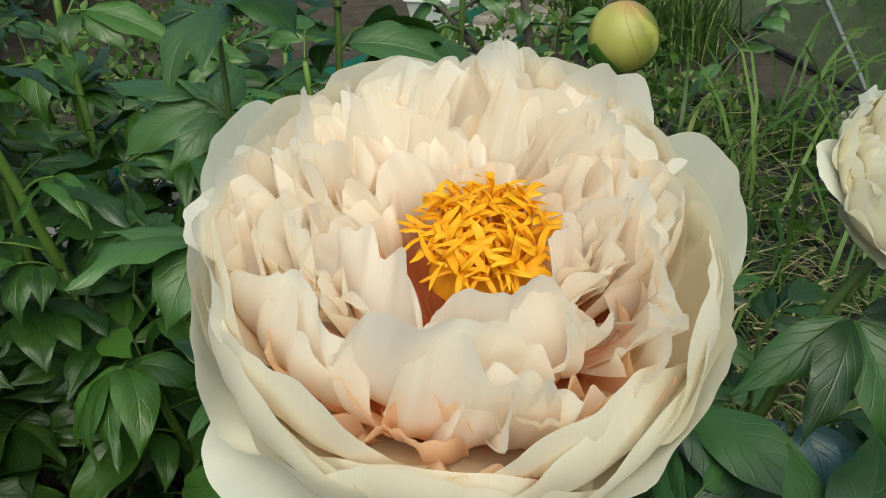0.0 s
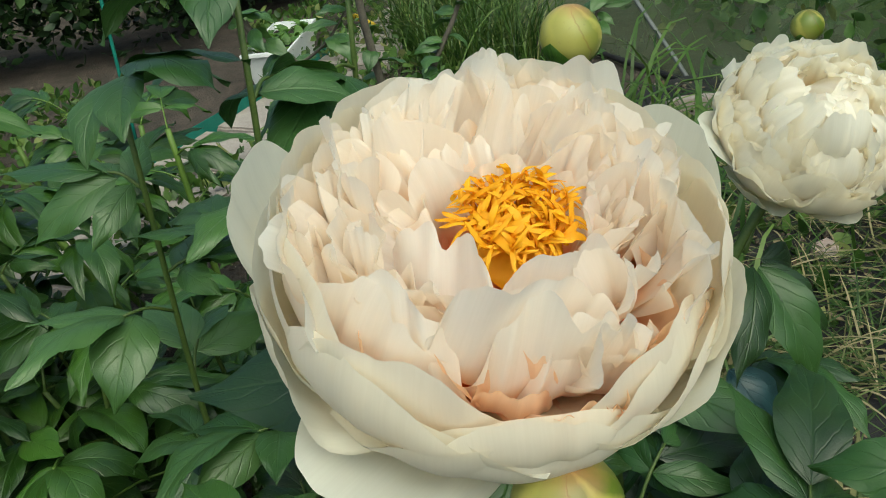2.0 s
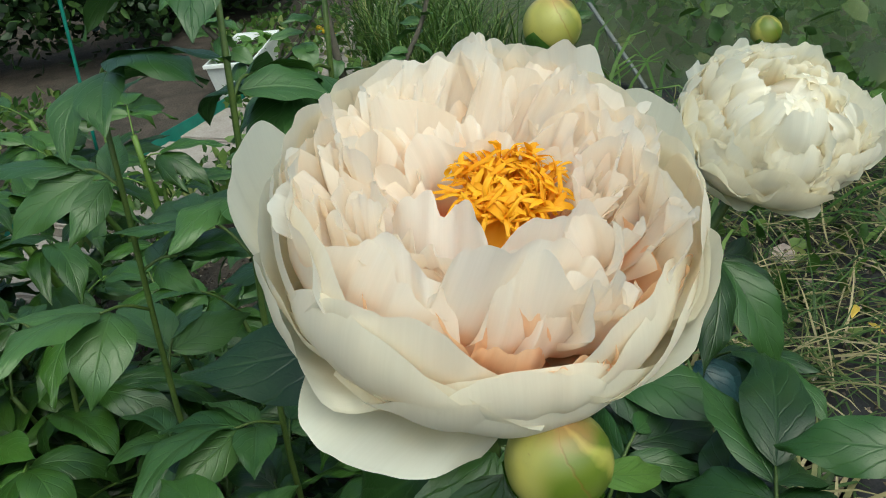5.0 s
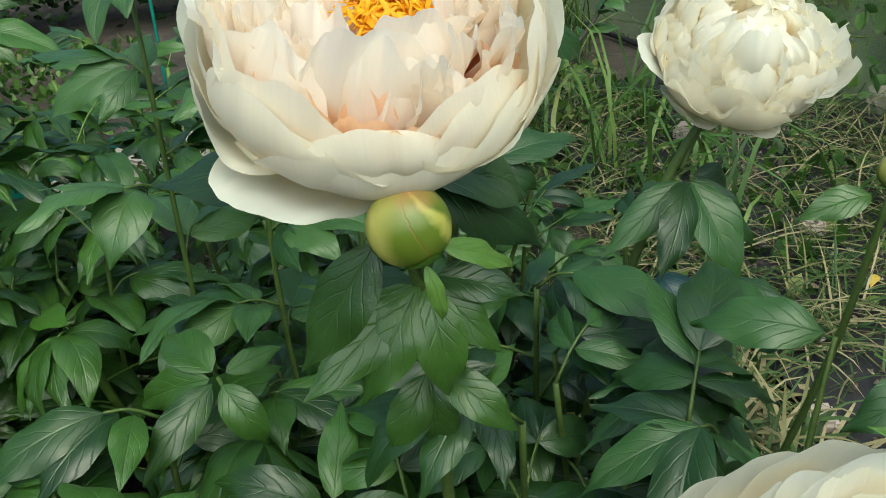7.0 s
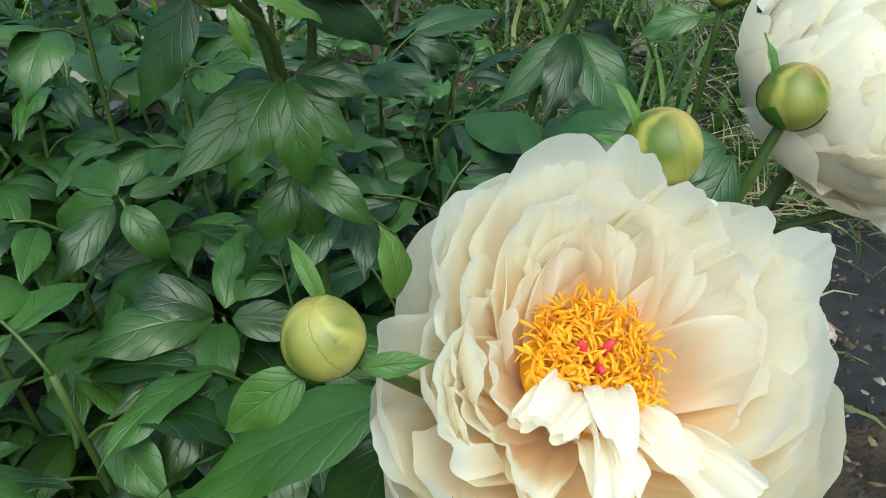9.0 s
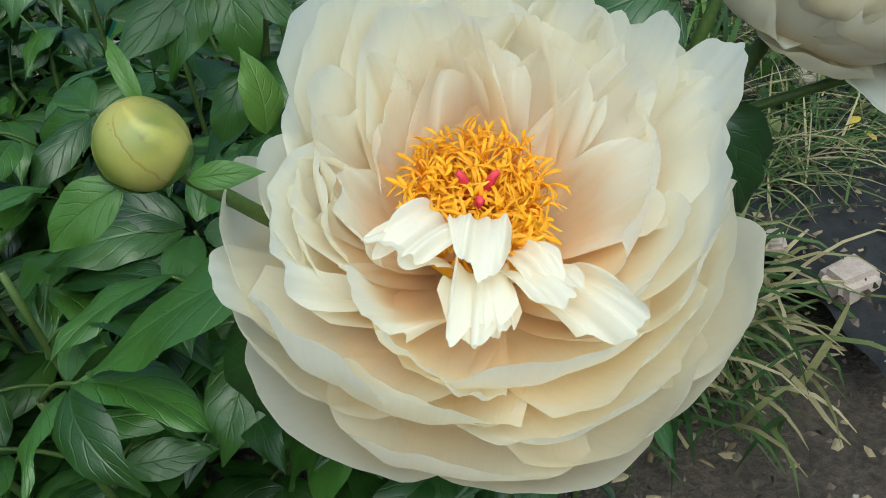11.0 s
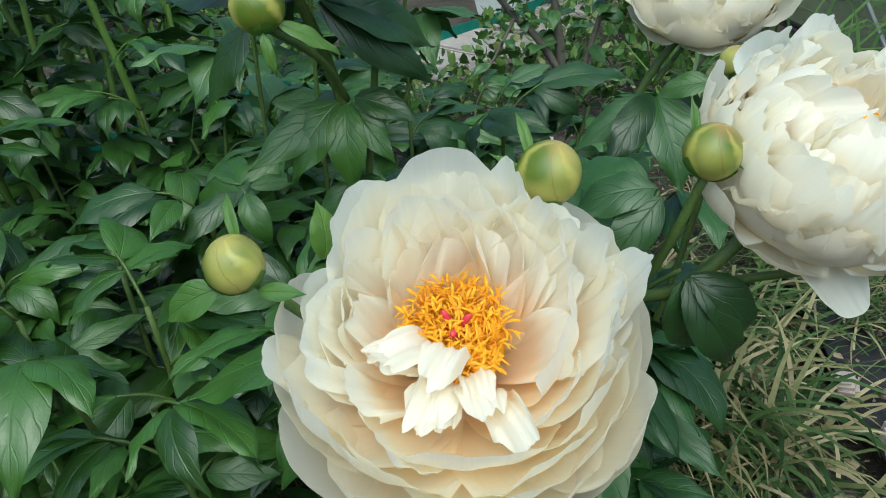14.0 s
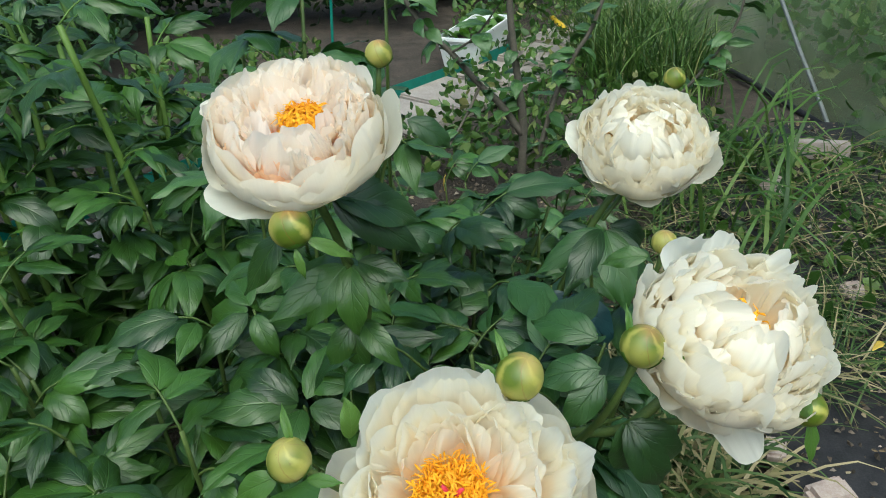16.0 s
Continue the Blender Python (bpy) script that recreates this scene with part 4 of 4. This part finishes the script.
F2 = (0.133, 0.018, 0.561)
peony("wide open creamy white peony with golden stamens and crimson pistils", F2, (0.06, -0.50, 0.86), [
    (7, 275, 0.108, 0.040, 0.112, -18, 84, 0.004, 0.000, 0.084, 0.0018, 0.008, 0.06, (150, 196), C),
    (7, 250, 0.101, 0.058, 0.106, -8, 98, 0.004, 0.003, 0.080, 0.0022, 0.012, 0.08, (110, 168), C),
    (7, 282, 0.094, 0.074, 0.100, 0, 100, 0.005, 0.006, 0.072, 0.0026, 0.016, 0.10, (85, 170), C),
    (7, 20, 0.084, 0.089, 0.088, 14, 102, 0.006, 0.008, 0.062, 0.0036, 0.018, 0.16, (225, 315), Wh),
    (8, 0, 0.075, 0.098, 0.072, 26, 100, 0.008, 0.010, 0.048, 0.0046, 0.022, 0.22, (212, 328), Wh),
    (7, 8, 0.063, 0.097, 0.058, 36, 96, 0.012, 0.012, 0.040, 0.0050, 0.026, 0.24, (205, 335), Wh),
    (8, 0, 0.049, 0.087, 0.042, 48, 90, 0.014, 0.012, 0.036, 0.0048, 0.028, 0.24, (185, 340), Wh),
    (7, 186, 0.066, 0.077, 0.058, 20, 98, 0.014, 0.012, 0.044, 0.0042, 0.024, 0.22, (270, 170), C),
], single=[
    (C, 0.0022, 0.010, 0.08, 0.5, [(334, 0.106, 0.062, 0.090, -8, 100), (277, 0.074, 0.080, 0.104, 18, 96), (240, 0.086, 0.074, 0.084, 8, 96), (305, 0.086, 0.078, 0.084, 10, 96), (192, 0.104, 0.070, 0.050, 0, 66)]),
    (Wh, 0.0030, 0.016, 0.06, 0.5, [(100, 0.078, 0.116, 0.084, 40, 96), (126, 0.080, 0.104, 0.076, 40, 90), (346, 0.074, 0.106, 0.082, 36, 100), (326, 0.066, 0.094, 0.058, 42, 96), (112, 0.060, 0.110, 0.064, 54, 92), (150, 0.066, 0.098, 0.056, 46, 90)]),
    (Wh, 0.0034, 0.022, 0.05, 0.5, [(352, 0.054, 0.103, 0.074, 44, 112), (22, 0.060, 0.104, 0.060, 46, 106), (98, 0.046, 0.102, 0.070, 56, 112), (176, 0.060, 0.092, 0.060, 38, 104), (60, 0.054, 0.106, 0.050, 52, 106)]),
    (Wh, 0.0036, 0.026, 0.026, 0.5, [(70, 0.060, 0.114, 0.040, 50, 100), (52, 0.068, 0.110, 0.044, 46, 98), (30, 0.078, 0.106, 0.048, 40, 96), (12, 0.086, 0.102, 0.046, 34, 96), (40, 0.054, 0.106, 0.034, 56, 98), (84, 0.050, 0.110, 0.044, 60, 94),
                             (168, 0.070, 0.092, 0.050, 38, 88), (204, 0.072, 0.084, 0.046, 30, 86), (222, 0.064, 0.080, 0.040, 34, 76)]),
    (Wh, 0.0040, 0.026, 0.030, 0.56, [(220, 0.050, 0.087, 0.026, 76, 20), (236, 0.064, 0.077, 0.024, 58, -4), (254, 0.044, 0.088, 0.024, 80, 14), (268, 0.060, 0.074, 0.026, 52, 10), (288, 0.058, 0.080, 0.028, 46, 26), (309, 0.074, 0.083, 0.022, 36, 30), (204, 0.050, 0.087, 0.028, 64, 54), (280, 0.048, 0.082, 0.020, 64, 30), (246, 0.056, 0.080, 0.018, 64, 24)]),
], stamens=640, core=(0.031, 0.062, 0.016), at=(-0.003, 0.004), curls=FINE, pistil=True, seed=9, scale=0.98, spread=14)


def dome(r, top, mat, edge, lift=5):
    """Petals laid over one another like scales on a low dome of radius r, their tips lifted a little."""
    out = []
    for k, (n, a) in enumerate(((14, 74), (14, 66), (13, 58), (12, 49), (11, 40), (9, 30), (7, 20), (4, 9)), 3):
        h = top * (0.50 + 0.50 * math.cos(radians(a)))
        out.append((n, 17 * k, r * math.sin(radians(a)) ** 0.9 + 0.003, h, r * (1.26 - 0.062 * k), 4 + 5 * k, 180 - a - lift, 0.005, 0.005 + 0.0012 * k, 0.050, 0.0036 + 0.0003 * k, edge, 0.18 + 0.010 * k, None, C if k % 2 and k < 8 else mat))
    return out


HEART = [(20, -0.004, 0.102, 0.040, 60, 158), (95, -0.010, 0.104, 0.044, 58, 160), (160, 0.002, 0.100, 0.042, 60, 152), (235, -0.006, 0.099, 0.044, 58, 156), (310, -0.008, 0.103, 0.040, 60, 160), (60, 0.012, 0.100, 0.040, 64, 138), (200, 0.012, 0.098, 0.040, 64, 138), (345, 0.014, 0.099, 0.038, 64, 136)]
F3 = (0.351, 0.510, 0.656)
peony("ruffled bomb-shaped white and cream peony", F3, (-0.02, -0.50, 0.86), [
    (7, 10, 0.079, 0.045, 0.092, -16, 86, 0.004, 0.000, 0.075, 0.002, 0.008, 0.08, None, G),
    (8, 30, 0.080, 0.060, 0.082, -4, 102, 0.004, 0.002, 0.075, 0.002, 0.012, 0.08, None, C),
    (9, 0, 0.076, 0.072, 0.074, 6, 110, 0.004, 0.004, 0.070, 0.0026, 0.018, 0.10, None, C), *dome(0.078, 0.098, Wh, 0.046, 8),
], single=[(G, 0.002, 0.008, 0.08, 0.5, [(172, 0.106, 0.058, 0.072, -10, 40), (205, 0.090, 0.034, 0.070, -14, 70), (268, 0.086, 0.022, 0.056, -15, 40)]),
           (Wh, 0.0036, 0.036, 0.034, 0.5, HEART)], stamens=0, seed=13, scale=0.89)

F4 = (0.352, 0.162, 0.609)
peony("ruffled double white peony with cream heart beside buds", F4, (0.30, -0.42, 0.85), [
    (7, 20, 0.085, 0.045, 0.100, -16, 80, 0.004, 0.000, 0.080, 0.002, 0.008, 0.08, None, C),
    (8, 0, 0.086, 0.062, 0.092, -4, 98, 0.004, 0.002, 0.080, 0.002, 0.012, 0.08, None, C),
    (9, 25, 0.082, 0.076, 0.082, 6, 106, 0.004, 0.004, 0.074, 0.0026, 0.018, 0.10, None, C), *dome(0.084, 0.104, Wh, 0.046),
], single=[(C, 0.002, 0.008, 0.09, 0.5, [(289, 0.106, 0.000, 0.066, -14, 4), (250, 0.092, 0.024, 0.080, -12, 66), (205, 0.100, 0.046, 0.080, -6, 84), (315, 0.094, 0.040, 0.080, -6, 80), (178, 0.096, 0.058, 0.080, 0, 90)]),
           (Wh, 0.004, 0.03, 0.05, 0.5, [(100, 0.070, 0.112, 0.034, 50, 96), (70, 0.066, 0.112, 0.034, 50, 98), (130, 0.066, 0.110, 0.036, 50, 98), (40, 0.074, 0.108, 0.036, 45, 94)]),
           (Wh, 0.0036, 0.036, 0.034, 0.5, [(az, rt + 0.016, zt + 0.004, W, p0, p1 - 18) for az, rt, zt, W, p0, p1 in HEART[2:]])], stamens=14, core=(0.010, 0.094, 0.018), seed=17, scale=0.89)

# ---- buds ----
bud("round glossy green peony bud under the open flower", (-0.001, 0.154, 0.750), 0.0180, (-0.1, -0.6, 0.8),
    [((0.012, -0.002, -0.010), (0.056, 0.002, -0.030), 0.8), ((0.004, -0.010, -0.014), (0.012, -0.024, -0.042), 0.7)], 1)
bud("round green and blush peony bud behind the flower", (0.064, 0.291, 0.857), 0.0127, (0, -0.3, 1), [], 2)
bud("pale yellow-green peony bud with reddish seams", (0.184, 0.049, 0.677), 0.0185, (0.2, -0.4, 0.9),
    [((-0.010, 0.004, 0.006), (-0.016, 0.008, 0.040), 0.55), ((-0.014, 0.0, 0.0), (-0.032, 0.0, 0.014), 0.6)], 3)
bud("green peony bud with narrow sepals", (0.284, 0.102, 0.667), 0.0180, (0.2, -0.3, 0.9),
    [((-0.010, 0.004, 0.006), (-0.012, 0.010, 0.034), 0.55), ((0.012, -0.004, -0.006), (0.042, -0.010, -0.006), 0.8)], 4)
bud("small round yellow-green peony bud on its own stalk", (0.332, 0.264, 0.675), 0.0125, (0, -0.2, 1), [], 5)
bud("yellow-green peony bud with leafy bracts and reddish seams", (0.023, -0.020, 0.658), 0.0158, (-0.1, -0.2, 1),
    [((0.002, 0.006, 0.010), (-0.006, 0.012, 0.040), 0.65), ((0.012, -0.006, -0.012), (0.038, -0.012, -0.008), 1.2), ((-0.008, -0.006, -0.010), (-0.046, -0.012, -0.024), 1.5)], 6)
bud("green peony bud half hidden under the white flower", (0.424, 0.100, 0.606), 0.0150, (0.3, -0.3, -0.5), [((0.004, 0.0, -0.012), (0.012, -0.01, -0.055), 0.9)], 7)
bud("small green peony bud behind the ruffled flower", (0.397, 0.568, 0.747), 0.0135, (0, 0, 1), [], 8)


# ---- stalks ----
def stalk(label, points, r0, r1, mat=STEM):
    o = new("flower_stalk", tube("flower_stalk", points, r0, r1, mat, 8, 9, 0.03, 1))
    return tagged(o, label, "stem", "flower stalks")


stalk("green flower stalk under the peach peony", [(0.05, 0.36, -0.02), (0.035, 0.32, 0.30), (0.020, 0.285, 0.62), F1], 0.0055, 0.0042)
stalk("thin side stalk of the green bud", [(0.022, 0.283, 0.645), (0.018, 0.225, 0.695), (0.001, 0.160, 0.735)], 0.0032, 0.0026)
stalk("thin stalk of the bud behind the flower", [(0.03, 0.29, 0.55), (0.052, 0.298, 0.72), (0.063, 0.292, 0.845)], 0.0035, 0.0026)
stalk("green stalk under the open white peony", [(0.19, 0.30, -0.02), (0.17, 0.18, 0.30), (0.15, 0.07, 0.50), F2], 0.0060, 0.0045)
stalk("side stalk of the seamed bud", [(0.17, 0.12, 0.42), (0.195, 0.075, 0.58), (0.182, 0.053, 0.664)], 0.0036, 0.0028)
stalk("stalk of the bract-bearing bud", [(0.13, 0.09, 0.47), (0.062, 0.005, 0.60), (0.027, -0.012, 0.645)], 0.0036, 0.0028)
stalk("green stalk under the double white peony", [(0.20, 0.32, -0.02), (0.22, 0.20, 0.45), (0.29, 0.15, 0.545), F4], 0.0060, 0.0048)
stalk("side stalk of the green bud beside the white flower", [(0.225, 0.19, 0.46), (0.260, 0.12, 0.58), (0.282, 0.104, 0.652)], 0.0040, 0.0030)
stalk("slender stalk of the small bud", [(0.24, 0.30, 0.20), (0.308, 0.272, 0.50), (0.331, 0.265, 0.665)], 0.0034, 0.0024)
stalk("stalk of the half hidden bud", [(0.32, 0.155, 0.545), (0.385, 0.125, 0.575), (0.420, 0.104, 0.597)], 0.0034, 0.0026)
stalk("green stalk under the ruffled peony", [(0.16, 0.50, -0.02), (0.22, 0.49, 0.35), (0.29, 0.505, 0.56), F3], 0.0055, 0.0042)
stalk("thin stalk of the far bud", [(0.31, 0.508, 0.58), (0.38, 0.56, 0.66), (0.396, 0.568, 0.736)], 0.003, 0.0022)

# ---- leaves close to the flowers ----
DARK = "dark green pointed peony leaf with sunken veins"
cluster(DARK, (0.022, 0.280, 0.650), [(0.028, 0.217, 0.585, 8), (-0.036, 0.222, 0.600, -15), (-0.106, 0.337, 0.571, -12), (0.062, 0.240, 0.604, 20), (0.085, 0.262, 0.640, 15), (-0.060, 0.235, 0.600, -25)], width=1.05)
cluster(DARK, (-0.010, 0.170, 0.742), [(-0.058, 0.160, 0.677, -12)], [LEAVES[0]] * 7, width=1.15, stem_to=(0.005, 0.19, 0.722))
cluster(DARK, (0.022, 0.290, 0.575), [(0.018, 0.248, 0.508, 5), (0.068, 0.224, 0.560, 25), (-0.020, 0.25, 0.52, -20)])
cluster(DARK, (0.010, 0.243, 0.738), [(0.113, 0.292, 0.700, 18), (0.108, 0.270, 0.667, 25), (-0.05, 0.30, 0.73, -8), (0.08, 0.32, 0.71, 10)], LEAVES_DEEP)
cluster(DARK, (-0.010, 0.244, 0.748), [(-0.130, 0.283, 0.738, -8)], [LEAVES_DEEP[0]] * 7, width=1.15)
cluster(DARK, (-0.136, 0.423, 0.500), [(-0.204, 0.347, 0.477, -12), (-0.230, 0.454, 0.472, -25), (-0.19, 0.50, 0.52, 0), (-0.08, 0.46, 0.50, 15), (-0.10, 0.36, 0.46, 10)], stem_to=(-0.10, 0.47, 0.2))
cluster(DARK, (-0.061, 0.328, 0.423), [(-0.147, 0.334, 0.486, -5), (-0.180, 0.288, 0.468, -8), (-0.032, 0.399, 0.487, 10), (-0.07, 0.23, 0.43, 0), (0.02, 0.30, 0.42, 20), (-0.15, 0.25, 0.40, -20)], stem_to=(-0.04, 0.38, 0.15))
cluster(DARK, (0.056, 0.030, 0.578), [(-0.080, 0.060, 0.512, 12)], [LEAVES[0]] * 7, width=1.0, stem_to=(0.10, 0.06, 0.52))
cluster(DARK, (0.056, 0.030, 0.565), [(-0.003, 0.005, 0.470, -25), (0.02, 0.06, 0.46, 10)], stem_to=(0.11, 0.07, 0.50))
cluster(DARK, (0.055, 0.030, 0.625), [(0.062, 0.034, 0.668, 60)], LEAVES_YOUNG, width=1.6)
cluster(DARK, (0.276, 0.225, 0.585), [(0.191, 0.271, 0.607, -15), (0.25, 0.30, 0.55, 0)], LEAVES_DEEP, width=1.1, stem_to=(0.25, 0.20, 0.50))
cluster(DARK, (0.262, 0.110, 0.640), [(0.190, 0.105, 0.640, -12), (0.215, 0.07, 0.60, -20)], LEAVES_DEEP, width=1.25)
cluster(DARK, (0.282, 0.145, 0.560), [(0.360, 0.115, 0.515, 20), (0.335, 0.100, 0.480, 30), (0.300, 0.13, 0.465, 5)], LEAVES_DEEP, stem_to=(0.235, 0.185, 0.48))
cluster(DARK, (0.080, 0.285, 0.800), [(0.140, 0.275, 0.775, 15), (0.06, 0.34, 0.78, 0)], LEAVES_DEEP, width=1.1, stem_to=(0.05, 0.283, 0.70))
cluster(DARK, (0.327, 0.267, 0.659), [(0.270, 0.274, 0.655, -12)], width=1.2)
cluster(DARK, (0.31, 0.495, 0.580), [(0.255, 0.40, 0.54, -15), (0.37, 0.44, 0.52, 15), (0.34, 0.41, 0.50, 5), (0.22, 0.47, 0.52, -12), (0.40, 0.50, 0.55, 20)], LEAVES_DEEP)
cluster("bluish dark leaf under the ruffled flower", (0.27, 0.47, 0.50), [(0.29, 0.40, 0.47, 0), (0.20, 0.45, 0.44, -12), (0.33, 0.42, 0.42, 15)], LEAVES_TEAL, stem_to=(0.24, 0.49, 0.40), width=1.2)
YELLOWED = [leaf_mesh("yellow_leaflet", YELLOW_LEAF, 0.42, 0.6, 0.3, 0.03, 5)] * 7
for node, tip in (((0.20, 0.62, 0.26), (0.24, 0.56, 0.25, 0)), ((0.96, 0.95, 0.085), (0.92, 0.92, 0.095, 20)), ((0.93, 0.90, 0.085), (0.94, 0.86, 0.090, -20)), ((0.05, 1.70, 0.15), (0.03, 1.66, 0.11, 60)), ((0.14, 1.02, 0.14), (0.19, 0.99, 0.13, 10)), ((0.31, 1.44, 0.15), (0.33, 1.40, 0.13, 0))):
    cluster("yellowed dying leaf low in the bed", node, [tip], YELLOWED)

# ---- leafy shoots of the bed ----
rng = random.Random(77)
LBL = "dark green leafy peony shoot with pointed leaflets"
for k in range(64):
    x, y = rng.uniform(-0.75, 0.10), rng.uniform(0.10, 1.10)
    h = rng.uniform(0.33, 0.49) - 0.10 * max(0, 0.3 - y)
    shoot("peony_shoot", LBL, (x, y, -0.02), (x + rng.uniform(-0.06, 0.06), y - rng.uniform(0.0, 0.10), h), rng, 7, rng.uniform(0.09, 0.12))
for k in range(20):
    y = rng.uniform(0.26, 0.90)
    x = rng.uniform(0.08, 0.20 + 0.16 * min(1, y / 0.7))
    shoot("peony_shoot", "deep green leafy peony shoot among the flowers", (x, y, -0.02), (x + rng.uniform(-0.04, 0.06), y - rng.uniform(0.0, 0.08), rng.uniform(0.38, 0.50)), rng, 5, 0.11, LEAVES_DEEP)
for k in range(38):
    x, y = rng.uniform(-1.25, -0.18), rng.uniform(0.75, 1.75)
    h = rng.uniform(0.55, 0.82)
    if (x + 0.1) / y > -0.30:
        h *= 0.6
    shoot("peony_shoot", "tall peony shoot with yellow-green stem", (x, y, -0.02), (x + rng.uniform(-0.16, -0.02), y + rng.uniform(-0.05, 0.08), h), rng, 8, 0.13, LEAVES_NARROW, STEM_YELLOW, 0.3, 0.0068)

for k, (x, y, h) in enumerate([(-0.06, 0.56, 0.86), (0.03, 0.66, 0.84), (-0.16, 0.62, 0.78)]):
    shoot("peony_shoot", "tall shoot with broad green leaves behind the flower", (x, y + 0.08, -0.02), (x, y, h), rng, 7, 0.10, LEAVES_APPLE, STEM, 0.5, 0.003, 0.8)

for k in range(26):
    x, y = rng.uniform(-0.25, 0.42), rng.uniform(0.80, 1.55)
    shoot("peony_shoot", "low green leafy growth on the bare soil", (x, y, -0.02), (x + rng.uniform(-0.04, 0.04), y - rng.uniform(0.0, 0.08), rng.uniform(0.16, 0.34)), rng, 5, rng.uniform(0.07, 0.10), rng.choice((LEAVES, LEAVES_APPLE)), STEM, 0.3, 0.0025)

# ---- young apple tree ----
def apple_tree():
    ob = thing("apple_sapling", "young apple sapling with thin grey trunk and small leaves", "tree", at=(0.005, 0.03, 0))
    r = random.Random(31)
    limbs = [
        ([(0.265, 1.90, -0.02), (0.271, 1.89, 0.20), (0.25, 1.89, 0.37), (0.228, 1.89, 0.56), (0.22, 1.88, 0.9)], 0.015, 0.008),
        ([(0.268, 1.89, 0.18), (0.20, 1.88, 0.28), (0.142, 1.87, 0.34), (0.06, 1.86, 0.44), (-0.025, 1.85, 0.53), (-0.1, 1.84, 0.66)], 0.012, 0.006),
        ([(0.31, 1.89, -0.02), (0.321, 1.89, 0.115), (0.36, 1.89, 0.28), (0.394, 1.89, 0.38), (0.465, 1.89, 0.505), (0.51, 1.89, 0.66)], 0.010, 0.005),
        ([(0.142, 1.87, 0.34), (0.10, 1.80, 0.27), (0.05, 1.74, 0.20)], 0.005, 0.003),
        ([(0.33, 1.89, 0.10), (0.39, 1.87, 0.16), (0.45, 1.85, 0.20)], 0.005, 0.003),
        ([(0.56, 1.93, 0.0), (0.68, 1.91, 0.22), (0.77, 1.89, 0.343), (0.86, 1.88, 0.49), (0.88, 1.88, 0.62)], 0.006, 0.003),
        ([(0.06, 1.86, 0.44), (0.13, 1.80, 0.50), (0.20, 1.76, 0.60)], 0.004, 0.002),
    ]
    for k, (pts, r0, r1) in enumerate(limbs):
        limb = part("trunk" if k == 0 else "branch", tube("branch", pts, r0, r1, BARK, 8, 8, 0.08, k), ob)
        line = bezier(pts, 10)
        for i, p in enumerate(line[6:]):
            for _ in range(r.choice((0, 0, 1, 1))):
                a = r.uniform(0, 6.28)
                d = Vector((math.cos(a), math.sin(a), r.uniform(-0.3, 0.7))).normalized()
                part("leaf", r.choice(LEAVES_APPLE), limb, "", leaf_pose(p, p + d * r.uniform(0.06, 0.10), (0, 0, 1), r.uniform(-40, 40), r.uniform(0.85, 1.1)))


apple_tree()

# ---- small things ----
tagged(new("teal_string", tube("teal_string", [(0.26, 0.46, 0.10), (0.33, 0.52, 0.06), (0.42, 0.50, 0.05), (0.47, 0.42, 0.03)], 0.0016, 0.0016, GREEN_PLASTIC, 6, 6)), "thin teal garden twine lying on the ground", "string")
for x, y, a in ((0.19, 1.45, 15), (0.24, 1.67, -12)):
    tagged(slab("plant_tag", x, y, 0.035, 0.018, 0.003, 0.085, WHITE_PLASTIC, a, 3, 0.001), "white plastic plant tag stuck in the soil", "plant tag", "plant tags")
for k, (x, y, s, a) in enumerate([(0.71, 0.545, 0.062, 20), (1.00, 1.76, 0.07, 50), (0.655, 0.665, 0.040, 75), (1.0, 1.2, 0.04, 10), (1.60, 1.765, 0.10, 60)]):
    tagged(slab("stone", x, y, 0.045 + s * 0.25, s * 1.3, s, s * 0.6, STONE, a, k + 40, s * 0.16, s * 0.13), "rough pinkish broken stone on the ground", "stone", "loose stones")
tagged(new("garden_string", tube("garden_string", [(-0.42, 3.00, 1.6), (-0.43, 2.96, 1.0), (-0.45, 2.90, 0.5), (-0.47, 2.86, 0.02)], 0.006, 0.006, GREEN_PLASTIC, 6, 6)), "green garden string hanging down to the ground", "string")
tagged(new("yellow_handle", tube("yellow_handle", [(0.53, 4.03, 0.06), (0.575, 3.80, 0.055)], 0.014, 0.014, YELLOW_PLASTIC, 3, 10)), "yellow plastic tool handle lying on the path", "tool")
shoot("weed_sprout", "small bright green weed sprout on the soil", (0.71, 0.30, -0.01), (0.72, 0.30, 0.07), random.Random(3), 3, 0.05, LEAVES_YOUNG, STEM_YELLOW, 0.3, 0.002)
